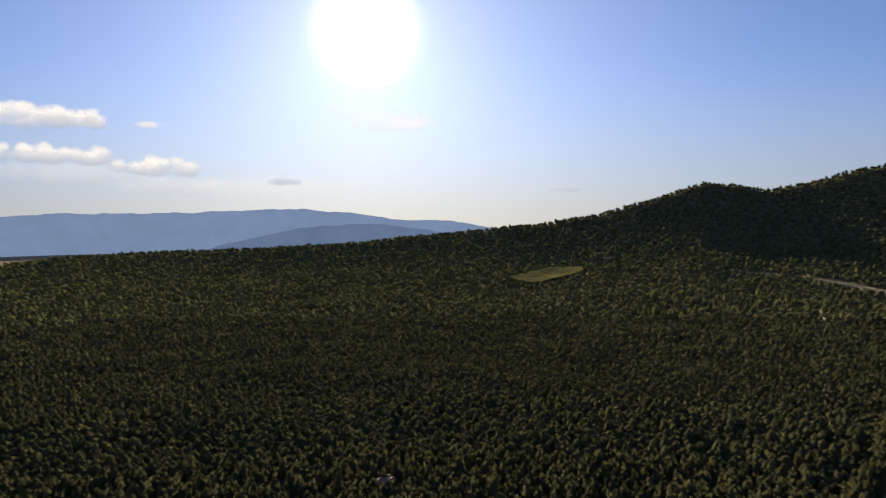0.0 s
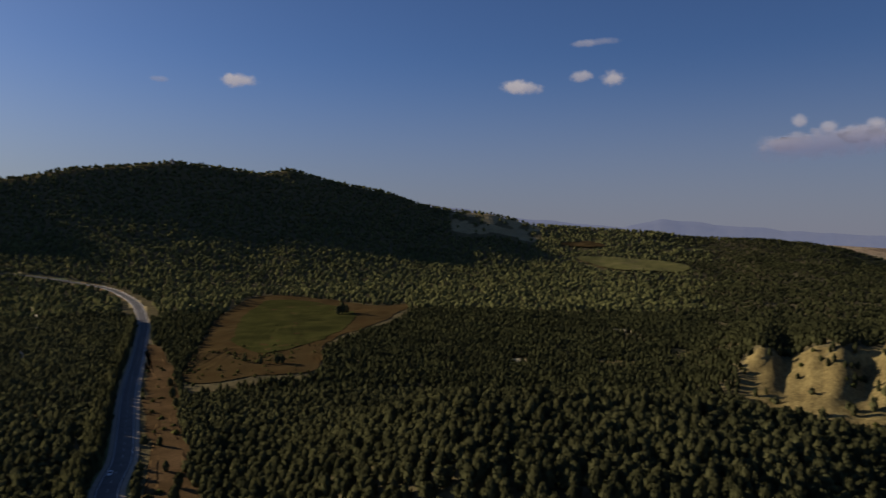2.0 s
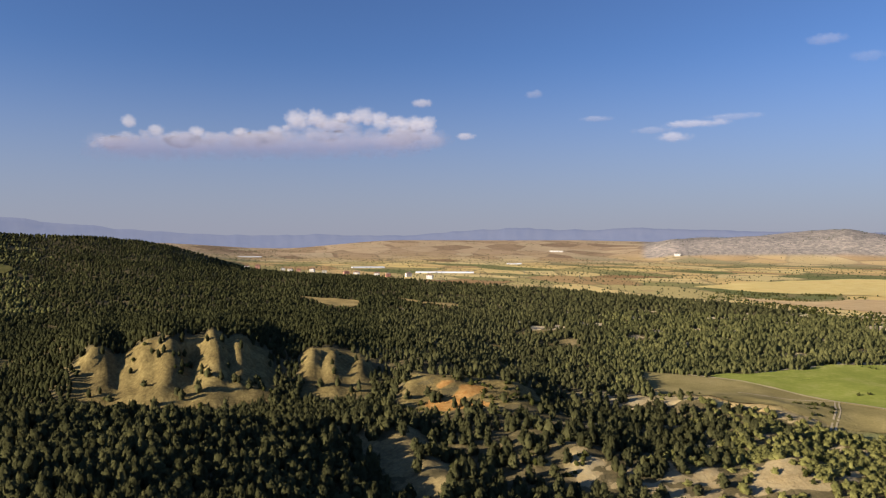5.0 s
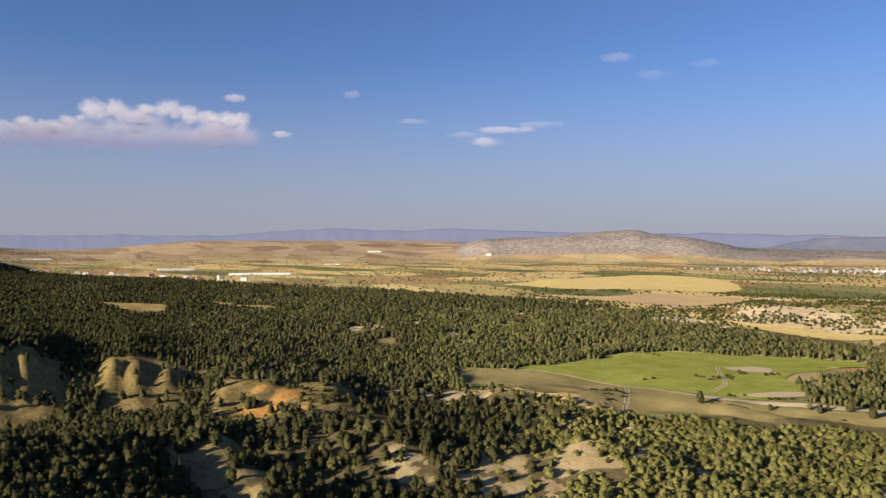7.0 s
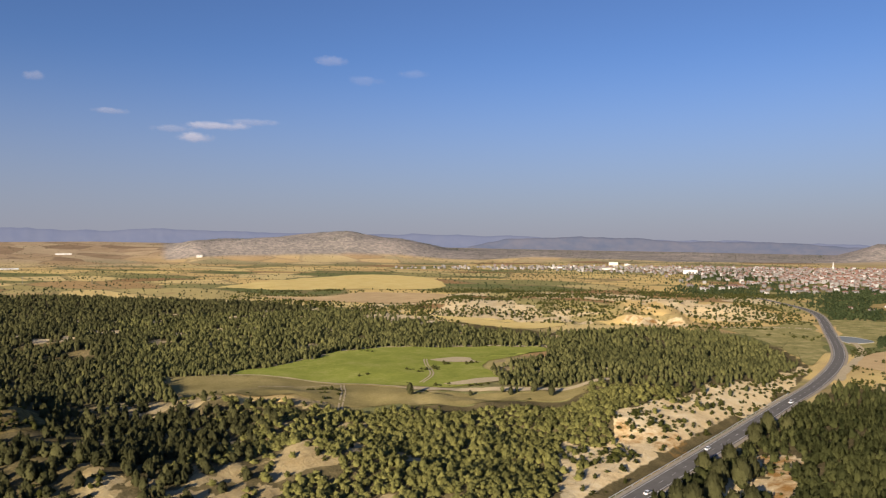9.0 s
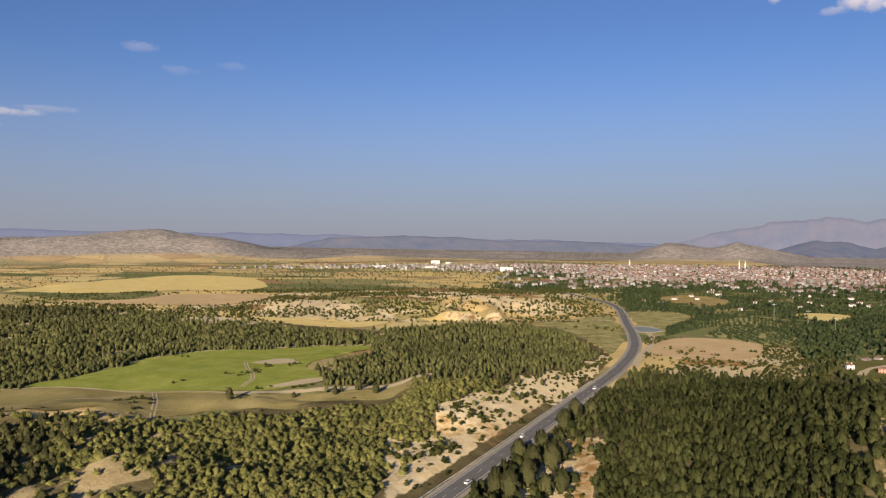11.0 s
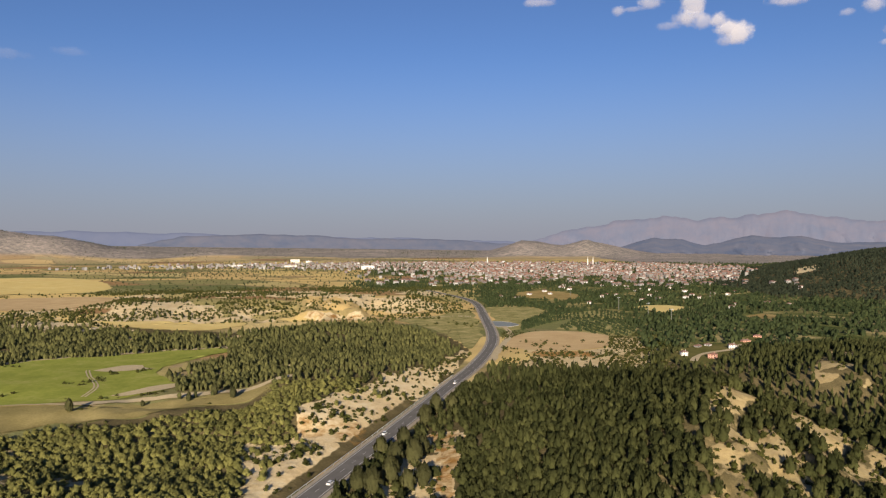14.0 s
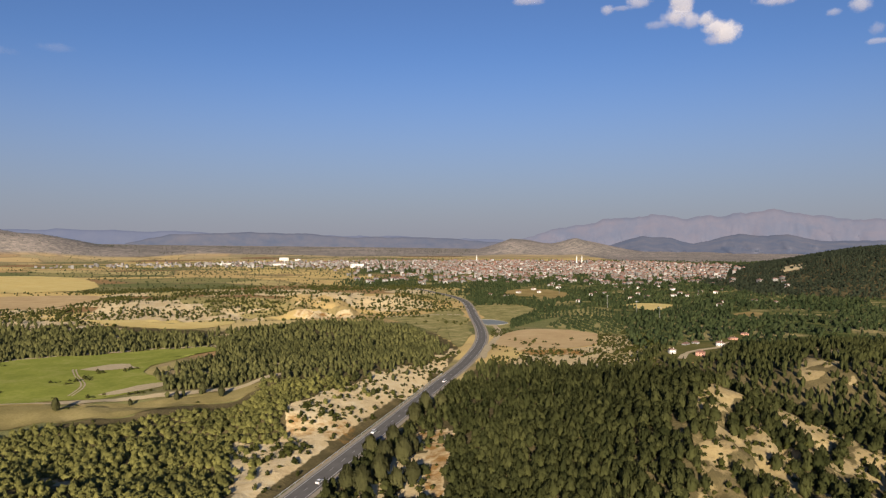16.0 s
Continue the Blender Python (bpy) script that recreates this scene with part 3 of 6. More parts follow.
    sand = np.maximum(sand, bump(a, 112, 117, 141, 150) * bump(r, 255, 275, 470, 500) * sm(0.6 * n4 + 0.4 * n - np.interp(a, (114, 122, 130), (0.0, 0.01, 0.05)), 0.53, 0.61))
    sand = np.maximum(sand, bump(a, 118, 120, 134, 137) * bump(r, 440, 455, 476, 500) * sm(n, 0.42, 0.55))
    lawn = sm(road, np.where(r > 450, 9, 16), np.where(r > 450, 12, 21))
    wob = 16 * (n3 - 0.5)
    sand = np.maximum(sand, lawn * 0.95 * inside(x + 0.6 * wob, y - 0.6 * wob, SAND_BANK) * (0.85 + 0.15 * sm(0.5 * n + 0.5 * n3, 0.36, 0.46)))
    sand = np.maximum(sand, np.interp(a, (104, 116, 124), (0.36, 0.34, 0.2)) * open_wood)
    sand = np.maximum(sand, 0.33 * bump(a, 186, 189, 203, 206) * bump(r, 240, 260, 350, 380))
    sand = np.maximum(sand, bump(a, 152.5, 154, 168, 170.5) * bump(r, 262, 285, 365, 400) * sm(n, 0.48, 0.6) * lawn)
    sand = np.maximum(sand, bump(a + 6 * (n3 - 0.5), 188.5, 191.5, 203, 206) * bump(r + 60 * (n - 0.5), 225, 245, 372, 392) * sm(0.4 * n4 + 0.3 * n3 + 0.3 * n, 0.465, 0.545))
    sand = np.maximum(sand, bump(a, 195.2, 196.5, 206, 212) * bump(r, 515, 535, 605, 630) * sm(0.3 * n + 0.3 * n3 + 0.4 * n4, 0.53, 0.61))
    sand = np.maximum(sand, bump(a, 196, 196.8, 198.6, 199.4) * bump(r, 672, 682, 700, 712))
    sand = np.maximum(sand, bump(a, 134, 140, 168, 170.5) * bump(r, 880, 960, 1240, 1420) * sm(n2, 0.44, 0.58))
    sand = np.maximum(sand, bump(a, 173.2, 174, 184, 186) * bump(r, 540, 570, 690, 760) * sm(n, 0.3, 0.5))
    sand = np.maximum(sand, bump(a, 60, 63, 78, 80) * bump(r, 560, 640, 800, 900) * sm(n, 0.62, 0.7))
    sand = np.maximum(sand, bump(a, 57.4, 58.8, 64.0, 66) * bump(r, 1880, 1940, 2110, 2150) * sm(fbm(x, y, 50, 68), 0.38, 0.5))
    sand = np.maximum(sand, bump(a + 0.8 * (n3 - 0.5), 194.9, 195.4, 196.2, 196.7) * bump(r + 90 * (n - 0.5), 1700, 1740, 1820, 1860))
    sand = np.maximum(sand, 0.9 * bump(a, 98, 106, 160, 166) * bump(r, 500, 560, 1000, 1150) * sm(fbm(x, y, 24, 75, 2), 0.70, 0.76))
    red = bump(a + 5 * (n3 - 0.5), 105.8, 107.8, 110.0, 112.0) * bump(r + 40 * (n - 0.5), 392, 404, 432, 452) * sm(0.6 * n3 + 0.4 * n, 0.36, 0.52)
    scarp = bump(a + 3.5 * (n3 - 0.5), 157.8, 159.2, 162.2, 163.4) * bump(r + 60 * (n - 0.5), 868, 886, 926, 944) * sm(0.5 * n3 + 0.5 * n4, 0.36, 0.50)
    sand = np.maximum(sand, 0.8 * scarp)
    red = np.maximum(red, scarp * (0.3 + 0.3 * sm(n4, 0.4, 0.6)))
    red = np.maximum(red, 0.6 * bump(a + 1.5 * (n3 - 0.5), 174.5, 176.5, 181, 182) * bump(r + 20 * (n - 0.5), 597, 606, 632, 642))
    cut = inside(x + 0.5 * wob, y + 0.3 * wob, ORANGE_CUT)
    sand = np.maximum(sand, 0.9 * cut)
    red = np.maximum(red, 0.55 * cut)
    red = np.maximum(red, 0.5 * bump(a, 156.5, 157.5, 162.5, 164) * bump(r + 14 * (n3 - 0.5), 356, 364, 382, 392))
    return forest, np.clip(sand, 0, 1), np.clip(red, 0, 1), grove


# ---- builders ----
def mesh_of(name, verts, faces, material, smooth=False):
    """A mesh from arrays: verts (n, 3), faces (m, 3 or 4)."""
    verts, faces = np.asarray(verts, np.float32), np.asarray(faces, np.int32)
    me = bpy.data.meshes.new(name)
    k = faces.shape[1]
    me.vertices.add(len(verts))
    me.vertices.foreach_set("co", verts.ravel())
    me.loops.add(faces.size)
    me.loops.foreach_set("vertex_index", faces.ravel())
    me.polygons.add(len(faces))
    me.polygons.foreach_set("loop_start", np.arange(0, faces.size, k, dtype=np.int32))
    me.polygons.foreach_set("use_smooth", np.full(len(faces), smooth))
    me.update(calc_edges=True)
    me.materials.append(material)
    return me


def part(name, bm, material, parent, label=""):
    """Link a bmesh, or a mesh, as one object under a thing or a part."""
    if isinstance(bm, bmesh.types.BMesh):
        me = bpy.data.meshes.new(name)
        bm.to_mesh(me)
        bm.free()
        me.materials.append(material)
    else:
        me = bm
    ob = new(name, me)
    ob.parent = parent
    return tagged(ob, label)


def empty(name, m=None):
    ob = new(name)
    ob.empty_display_size = 0.5
    if m is not None:
        ob.matrix_world = m
    return ob


def near_index(az, r):
    """The step of the road's middle line that lies nearest to a place."""
    p = np.array(polar(az, r))
    return int(np.argmin(np.hypot(*(ROAD_LINE - p).T)))


# ---- ground: one sheet to the horizon ----
def build_ground():
    az = np.concatenate([np.arange(-40, 208, 0.40), np.arange(208, 318, 4.0)])
    rr = np.concatenate([[0.02, 8, 18, 40, 70, 100, 130, 160, 185, 205, 225], np.arange(240, 560, 3.5), np.arange(560, 720, 7), np.arange(720, 1250, 13),
                         np.arange(1250, 2400, 32), np.arange(2400, 4940, 70)])
    A, R = np.meshgrid(np.where(az > 262, az - 360, az), rr, indexing="ij")
    X, Y = polar(A, R)
    Z = height(X, Y)
    na, nr = A.shape
    i, j = np.meshgrid(np.arange(na), np.arange(nr - 1), indexing="ij")
    i2 = (i + 1) % na
    faces = np.stack([i * nr + j, i * nr + j + 1, i2 * nr + j + 1, i2 * nr + j], -1).reshape(-1, 4)
    verts = np.stack([X, Y, Z], -1).reshape(-1, 3)
    me = mesh_of("ground", verts, faces, GROUND, True)
    forest, sand, red, grove = cover(X.ravel(), Y.ravel())
    layer = me.attributes.new("cover", "FLOAT_COLOR", "POINT")
    layer.data.foreach_set("color", np.stack([forest, sand, red, grove], -1).astype(np.float32).ravel())
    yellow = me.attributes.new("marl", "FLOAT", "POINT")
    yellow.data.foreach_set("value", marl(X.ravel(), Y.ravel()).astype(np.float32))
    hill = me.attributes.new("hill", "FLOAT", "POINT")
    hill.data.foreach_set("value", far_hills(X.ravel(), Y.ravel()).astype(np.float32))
    # the painted haze grows with distance from the camera
    far = sm(np.hypot(X, Y).ravel() + 500 * (fbm(X, Y, 400, 33, 3).ravel() - 0.5), 2700, 3900)
    plain_haze = me.attributes.new("plain_haze", "FLOAT", "POINT")
    plain_haze.data.foreach_set("value", far.astype(np.float32))
    return tagged(new("ground", me), "dry golden farmland, pine forest floor and washed sand", "ground", kind="structure")


build_ground()


def ribbon(line, offset, width, lift):
    """A strip along a line of the plan, laid on the ground."""
    d = np.gradient(line, axis=0)
    d /= np.maximum(np.hypot(d[:, 0], d[:, 1])[:, None], 1e-9)
    side = np.stack([d[:, 1], -d[:, 0]], 1)
    a, b = line + side * (offset - width / 2), line + side * (offset + width / 2)
    z = height(line[:, 0], line[:, 1], False) + lift
    verts = np.concatenate([np.c_[a, z], np.c_[b, z]])
    n = len(line)
    i = np.arange(n - 1)
    return verts, np.stack([i, i + n, i + n + 1, i + 1], 1)


def build_road():
    shoulder = mesh_of("shoulder", *ribbon(ROAD_LINE, 0, 13.4, 0.35), SHOULDER, True)
    tagged(new("road_shoulder", shoulder), "pale gravel shoulders along the asphalt road", "road", kind="structure")
    lane = mesh_of("road", *ribbon(ROAD_LINE, 0, 9.4, 0.5), ASPHALT, True)
    road = tagged(new("road", lane), "dark grey two-lane asphalt road with white lines", "road", kind="structure")
    for off in (-3.9, 3.9):
        part("edge_line", mesh_of("edge_line", *ribbon(ROAD_LINE, off, 0.26, 0.56), PAINT), None, road)
    vs, fs, n = [], [], 0
    for k in range(0, len(ROAD_LINE) - 2, 3):
        v, f = ribbon(ROAD_LINE[k:k + 2], 0, 0.16, 0.56)
        vs.append(v), fs.append(f + n)
        n += len(v)
    part("centre_line", mesh_of("centre_line", np.concatenate(vs), np.concatenate(fs), PAINT), None, road)


build_road()


def build_field(name, key, material, label, lift=0.45):
    ring = FIELD_EDGE[key]
    c = ring.mean(0)
    n, k = len(ring), 14
    t = np.linspace(1, 0.0, k + 1)[:-1]
    xy = (c + (ring - c)[None] * t[:, None, None]).reshape(-1, 2)
    xy = np.vstack([xy, c])
    verts = np.c_[xy, height(xy[:, 0], xy[:, 1]) + lift]
    i, j = np.meshgrid(np.arange(k - 1), np.arange(n), indexing="ij")
    j2 = (j + 1) % n
    quads = np.stack([i * n + j, i * n + j2, (i + 1) * n + j2, (i + 1) * n + j], -1).reshape(-1, 4)
    tri = np.concatenate([quads[:, :3], quads[:, [0, 2, 3]]])
    j = np.arange(n)
    cap = np.stack([(k - 1) * n + j, (k - 1) * n + (j + 1) % n, np.full(n, k * n)], 1)
    return tagged(new(name, mesh_of(name, verts, np.concatenate([tri, cap]), material, True)), label, "field", kind="structure")


build_field("crop_field", "green", GREEN, "bright green crop field in a clearing of the pine wood")
build_field("stubble_field", "stubble", DULL_STUBBLE, "dull brown stubble field beside the green crop")
build_field("clearing_field", "clearing", MEADOW, "brownish green meadow in a clearing beside the road", 0.6)
build_field("clearing_crop", "inner_clearing", CLEARING, "thin green crop in the brown clearing", 0.9)
build_field("dry_verge", "verge", VERGE, "dry orange-brown grass verge beside the wooded road", 0.4)
build_field("farmyard", "farmyard", OLIVE_MEADOW, "trodden yard round the farm buildings", 0.4)
build_field("hill_meadow", "hill_meadow", OLIVE_MEADOW, "small green meadow on the wooded slope", 4.0)
build_field("ridge_meadow", "ridge_meadow", OLIVE_MEADOW, "long dull green meadow below the ridge", 4.0)
build_field("gold_strip", "strip", GOLD, "narrow golden stubble strip at the wood's edge", 0.6)
build_field("yellow_field", "yellow", GOLD, "large yellow stubble field on the plain", 0.8)
build_field("low_gold_field", "low_gold", TILTH, "tan stubble field below the yellow one", 0.8)
build_field("bare_field", "ploughed", TILTH, "bare tan levelled field beside the road")
build_field("track_meadow", "track_meadow", DULL_STUBBLE, "strip of dull dry grass before the dirt track", 0.5)
build_field("bend_meadow", "bend_meadow", ROUGH_GRASS, "rough olive-green grass inside the road bend", 0.5)
build_field("pond_meadow", "pond_meadow", ROUGH_GRASS, "rough olive grass round the pond", 0.15)
build_field("garden_field", "garden_gold", STUBBLE, "dry tan field among the gardens", 0.6)
build_field("hill_field", "hill_gold", STUBBLE, "small dry field below the dark hill", 0.6)
build_field("olive_plot", "olive", ROUGH_GRASS, "green-brown plot with rows of young trees")
build_field("orchard_plot", "orchard", ROUGH_GRASS, "grassy plot under rows of orchard trees")
build_field("pale_field", "pale", GOLD, "pale yellow field among the orchards", 0.6)
build_field("ridge_patch", "ridge_patch", MEADOW, "pale patch of meadow high on the ridge", 4.0)
build_field("long_clearing", "long_clearing", STUBBLE, "narrow pale clearing in the far pine wood", 2.0)
build_field("small_field", "small_clearing", STUBBLE, "small pale clearing in the far pine wood", 1.2)


# ---- vegetation ----
def crown_shape(rings, seg, seed, spread=0.12, belly=0.36, tufts=0, fine=1.0, taper=1.8):
    """One crown, 1 high and 1 in radius: rings of ragged boughs under a tip, with upright tufts standing out."""
    g = np.random.default_rng(seed)

    def girth(h):
        return max(0.0, 1 - ((h - belly) / (1.05 - belly)) ** taper) if h > belly else max(0.25, (h / belly)) ** 0.5

    verts = [(g.normal(0, 0.08), g.normal(0, 0.08), 1.0)]
    for k in range(rings):
        h = 1 - (k + 0.85) / (rings - 0.15)
        for s in range(seg):
            out = (s + k) % 2
            ang = 2 * math.pi * (s + 0.5 * (k % 2)) / seg + g.normal(0, 0.16)
            q = girth(max(h, 0.0)) * (0.92 + g.normal(0, spread) + (0.12 if out else -0.12)) * (0.76 if tufts else 1)
            verts.append((q * math.cos(ang), q * math.sin(ang), max(0, h + g.normal(0, 0.04) + (0.05 if out else -0.02))))
    faces = [(0, 1 + s, 1 + (s + 1) % seg) for s in range(seg)]
    for k in range(rings - 1):
        a, b = 1 + k * seg, 1 + (k + 1) * seg
        for s in range(seg):
            t = (s + 1) % seg
            faces += [(a + s, b + s, b + t), (a + s, b + t, a + t)]
    for k in range(tufts):
        h = 0.06 + 0.86 * ((k + g.uniform(0, 1)) / tufts) ** 0.9
        ang, rad = k * 2.4 + g.normal(0, 0.35), girth(h) * g.uniform(0.55, 0.88)
        cx, cy, w = rad * math.cos(ang), rad * math.sin(ang), fine * g.uniform(0.20, 0.36)
        reach = 1 + fine * g.uniform(0.0, 0.30)
        tip = (cx * reach + g.normal(0, 0.05), cy * reach + g.normal(0, 0.05), h + fine * g.uniform(0.10, 0.30))
        n = len(verts)
        verts.append(tip)
        for s in range(3):
            b = ang + 2 * math.pi * (s + 0.5) / 3 + g.normal(0, 0.25)
            verts.append((cx + w * math.cos(b), cy + w * math.sin(b), max(0, h - 0.06 + g.normal(0, 0.03) + (0.07 if s == 1 else 0))))
        faces += [(n, n + 1, n + 2), (n, n + 2, n + 3), (n, n + 3, n + 1)]
    verts = np.array(verts)
    return verts, np.array(faces), soft_normals(verts, seed)


def soft_normals(verts, seed):
    """Needles face out from the crown's heart: directions for soft shading, a little uneven."""
    g = np.random.default_rng(seed + 900)
    out = (verts - np.array([0, 0, 0.25])) * np.array([1, 1, 1.1]) + g.normal(0, 0.16, verts.shape)
    out[:, 2] += 0.3
    return out / np.linalg.norm(out, axis=1)[:, None]


def planted(name, shapes, x, y, tall, wide, material, label, category, sink=0.3, seed=1):
    """Many plants as one object: a shape, a size and a turn for each."""
    g = np.random.default_rng(seed)
    z = height(x, y) - sink
    pick = g.integers(0, len(shapes), len(x))
    turn = g.uniform(0, 2 * math.pi, len(x))
    own = g.uniform(0, 1, len(x))
    vs, fs, ns, tones, n = [], [], [], [], 0
    for k, (v, f, q) in enumerate(shapes):
        m = np.where(pick == k)[0]
        c, s = np.cos(turn[m])[:, None], np.sin(turn[m])[:, None]
        px = (v[None, :, 0] * c - v[None, :, 1] * s) * wide[m][:, None] + x[m][:, None]
        py = (v[None, :, 0] * s + v[None, :, 1] * c) * wide[m][:, None] + y[m][:, None]
        pz = v[None, :, 2] * tall[m][:, None] + z[m][:, None]
        vs.append(np.stack([px, py, pz], -1).reshape(-1, 3))
        fs.append((f[None] + (np.arange(len(m)) * len(v))[:, None, None] + n).reshape(-1, 3))
        ns.append(np.stack([q[None, :, 0] * c - q[None, :, 1] * s, q[None, :, 0] * s + q[None, :, 1] * c, np.repeat(q[None, :, 2], len(m), 0)], -1).reshape(-1, 3))
        tones.append(np.repeat(own[m], len(v)))
        n += len(m) * len(v)
    me = mesh_of(name, np.concatenate(vs), np.concatenate(fs), material, True)
    leafy(me, np.concatenate(ns), np.concatenate(tones))
    return tagged(new(name, me), label, category, kind="stuff")


def leafy(me, normals, tones):
    """Give crowns their soft shading and each tree its own tone."""
    layer = me.attributes.new("tree_tone", "FLOAT", "POINT")
    layer.data.foreach_set("value", np.asarray(tones, np.float32))
    me.normals_split_custom_set_from_vertices(normals.astype(np.float32))


def scatter(step, r0, r1, a0, a1, seed):
    """Jittered points over a sector of the plan."""
    g = np.random.default_rng(seed)
    n = int(2 * r1 / step) + 1
    x, y = np.meshgrid(np.linspace(-r1, r1, n), np.linspace(-r1, r1, n))
    x, y = x.ravel() + g.uniform(-0.5, 0.5, x.size) * step, y.ravel() + g.uniform(-0.5, 0.5, x.size) * step
    r, a = np.hypot(x, y), heading(x, y)
    keep = (r > r0) & (r < r1) & (a > a0) & (a < a1)
    return x[keep], y[keep], g


CLOSE_SHAPES = [crown_shape(3, 6, s, 0.14, (0.30, 0.38, 0.24)[s % 3], 20, 0.85) for s in range(9)]
NEAR_SHAPES = [crown_shape(3, 5, 20 + s, 0.15, (0.30, 0.38, 0.24)[s % 3], 9, 0.9) for s in range(9)]
MID_SHAPES = [crown_shape(3, 5, 40 + s, 0.16, (0.28, 0.35, 0.22)[s % 3]) for s in range(8)]
FAR_SHAPES = [crown_shape(2, 5, 80 + s, 0.14, 0.26, taper=1.25) for s in range(6)]


def forest_band(name, shapes, step, r0, r1, a0, a1, tall, wide, seed, label, needles):
    # the border between two stands of trees is loose, not a line
    x, y, g = scatter(step, r0, r1, a0 - 12, min(a1 + 12, 207), seed)
    drift = heading(x, y) + 14 * (0.6 * vnoise(x, y, 2.0, 301) + 0.4 * vnoise(x, y, 45, 302) - 0.5)
    keep = (drift > a0) & (drift < a1)
    x, y = x[keep], y[keep]
    forest, sand, red, grove = cover(x, y, True)
    sand = np.maximum(sand, 0.75 * cover(x * 1.03, y * 1.03)[1])
    thick = np.clip(0.55 + 1.6 * (fbm(x, y, 70, 71) - 0.35) + 0.6 * (heading(x, y) < 78) + 0.3 * bump(heading(x, y), 112, 120, 154, 160), 0.25, 1)
    keep = g.uniform(0, 1, len(x)) < forest * (1 - 0.93 * np.maximum(sm(sand, 0.25, 0.6), red)) * thick
    x, y = x[keep], y[keep]
    stand = 0.75 + 0.5 * fbm(x, y, 90, 77)
    t = g.uniform(*tall, len(x)) * stand * np.where(g.uniform(0, 1, len(x)) < 0.16, 1.32, 1.0)
    return planted(name, shapes, x, y, t, g.uniform(*wide, len(x)) * stand ** 0.5, needles, label, "forest", seed=seed)


for a0, a1, needles, tone in ((-35, 33, PINE, "olive-green"), (33, 128, PINE, "dark olive-green"), (128, 163, PINE_OLIVE, "light olive-green"), (163, 205, PINE_DARK, "dark green")):
    if a0 == 128:
        close, near = (NEAR_SHAPES, 3.2, (2.1, 3.4), (2.0, 2.9)), (NEAR_SHAPES, 3.4, (2.2, 3.6), (2.1, 3.0))
    elif a0 == -35:
        close, near = (NEAR_SHAPES, 4.8, (4.6, 7.6), (2.2, 3.4)), (MID_SHAPES, 4.6, (4.4, 7.4), (2.1, 3.3))
    elif a0 == 163:
        close, near = (CLOSE_SHAPES, 4.1, (4.2, 6.4), (2.2, 3.3)), (NEAR_SHAPES, 4.0, (4.0, 6.2), (2.1, 3.1))
    else:
        close, near = (CLOSE_SHAPES, 4.4, (4.4, 7.0), (2.3, 3.4)), (NEAR_SHAPES, 4.1, (4.2, 6.6), (2.2, 3.2))
    for (shapes, step, tall, wide), r0, r1, seed in ((close, 205, 335, 101), (near, 335, 470, 104)):
        forest_band("pine_forest", shapes, step, r0, r1, a0, a1, tall, wide, seed, "dense young pine forest with %s crowns" % tone, needles)
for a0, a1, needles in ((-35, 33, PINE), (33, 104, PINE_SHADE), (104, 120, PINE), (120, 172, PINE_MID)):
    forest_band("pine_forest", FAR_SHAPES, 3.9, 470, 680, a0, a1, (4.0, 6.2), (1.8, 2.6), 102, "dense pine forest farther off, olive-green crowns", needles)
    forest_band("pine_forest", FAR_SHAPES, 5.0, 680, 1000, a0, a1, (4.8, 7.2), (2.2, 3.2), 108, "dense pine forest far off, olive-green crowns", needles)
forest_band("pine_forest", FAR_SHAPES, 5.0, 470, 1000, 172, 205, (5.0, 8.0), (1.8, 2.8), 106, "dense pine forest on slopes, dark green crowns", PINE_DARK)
# the first sector takes the shaded copy of the needles
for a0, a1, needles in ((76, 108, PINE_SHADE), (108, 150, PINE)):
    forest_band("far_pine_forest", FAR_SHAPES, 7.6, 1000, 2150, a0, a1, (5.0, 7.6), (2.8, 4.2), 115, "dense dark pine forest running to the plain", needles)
# on these hills the lighter needle colour stands in for the haze veil
forest_band("far_pine_forest", FAR_SHAPES, 11.0, 1000, 1700, -35, 76, (6.5, 10.0), (3.8, 5.8), 103, "dark pine forest at the foot of the hills", PINE_MID)
forest_band("far_pine_forest", FAR_SHAPES, 13.0, 1700, 2160, -35, 76, (6.5, 10.0), (4.6, 7.0), 107, "dark pine forest covering the far hills", PINE_MID)
forest_band("far_pine_forest", FAR_SHAPES, 7.2, 1240, 2250, 188, 205, (3.5, 6.0), (2.6, 4.4), 105, "forest on the hill over the town, cloud shade in its colour", SHADED_WOOD)


def roadside():
    """Taller pines that shade the road on its sunward side."""
    g = np.random.default_rng(109)
    k = np.arange(near_index(34.75, 930), near_index(32.7, 270), 1)
    line = ROAD_LINE[k]
    d = np.gradient(line, axis=0)
    d /= np.hypot(d[:, 0], d[:, 1])[:, None]
    side = np.stack([d[:, 1], -d[:, 0]], 1)
    at = np.concatenate([line + side * g.uniform(9.2, 11.0, len(k))[:, None], line + side * g.uniform(11.5, 15.5, len(k))[:, None]])
    planted("roadside_pines", CLOSE_SHAPES, at[:, 0], at[:, 1], g.uniform(8, 12, len(at)), g.uniform(2.2, 3.2, len(at)), PINE, "tall dark pines lining the road", "trees", seed=110)


roadside()


def shrubs(name, shapes, step, r0, r1, a0, a1, chance, tall, wide, seed, label, material):
    x, y, g = scatter(step, r0, r1, a0, a1, seed)
    road = road_distance(x, y)
    keep = (g.uniform(0, 1, len(x)) < chance(x, y)) & (road > 9)
    x, y = x[keep], y[keep]
    k = g.uniform(0.6, 1.2, len(x))
    return planted(name, shapes, x, y, g.uniform(*tall, len(x)) * k, g.uniform(*wide, len(x)) * k, material, label, "shrubs", seed=seed)


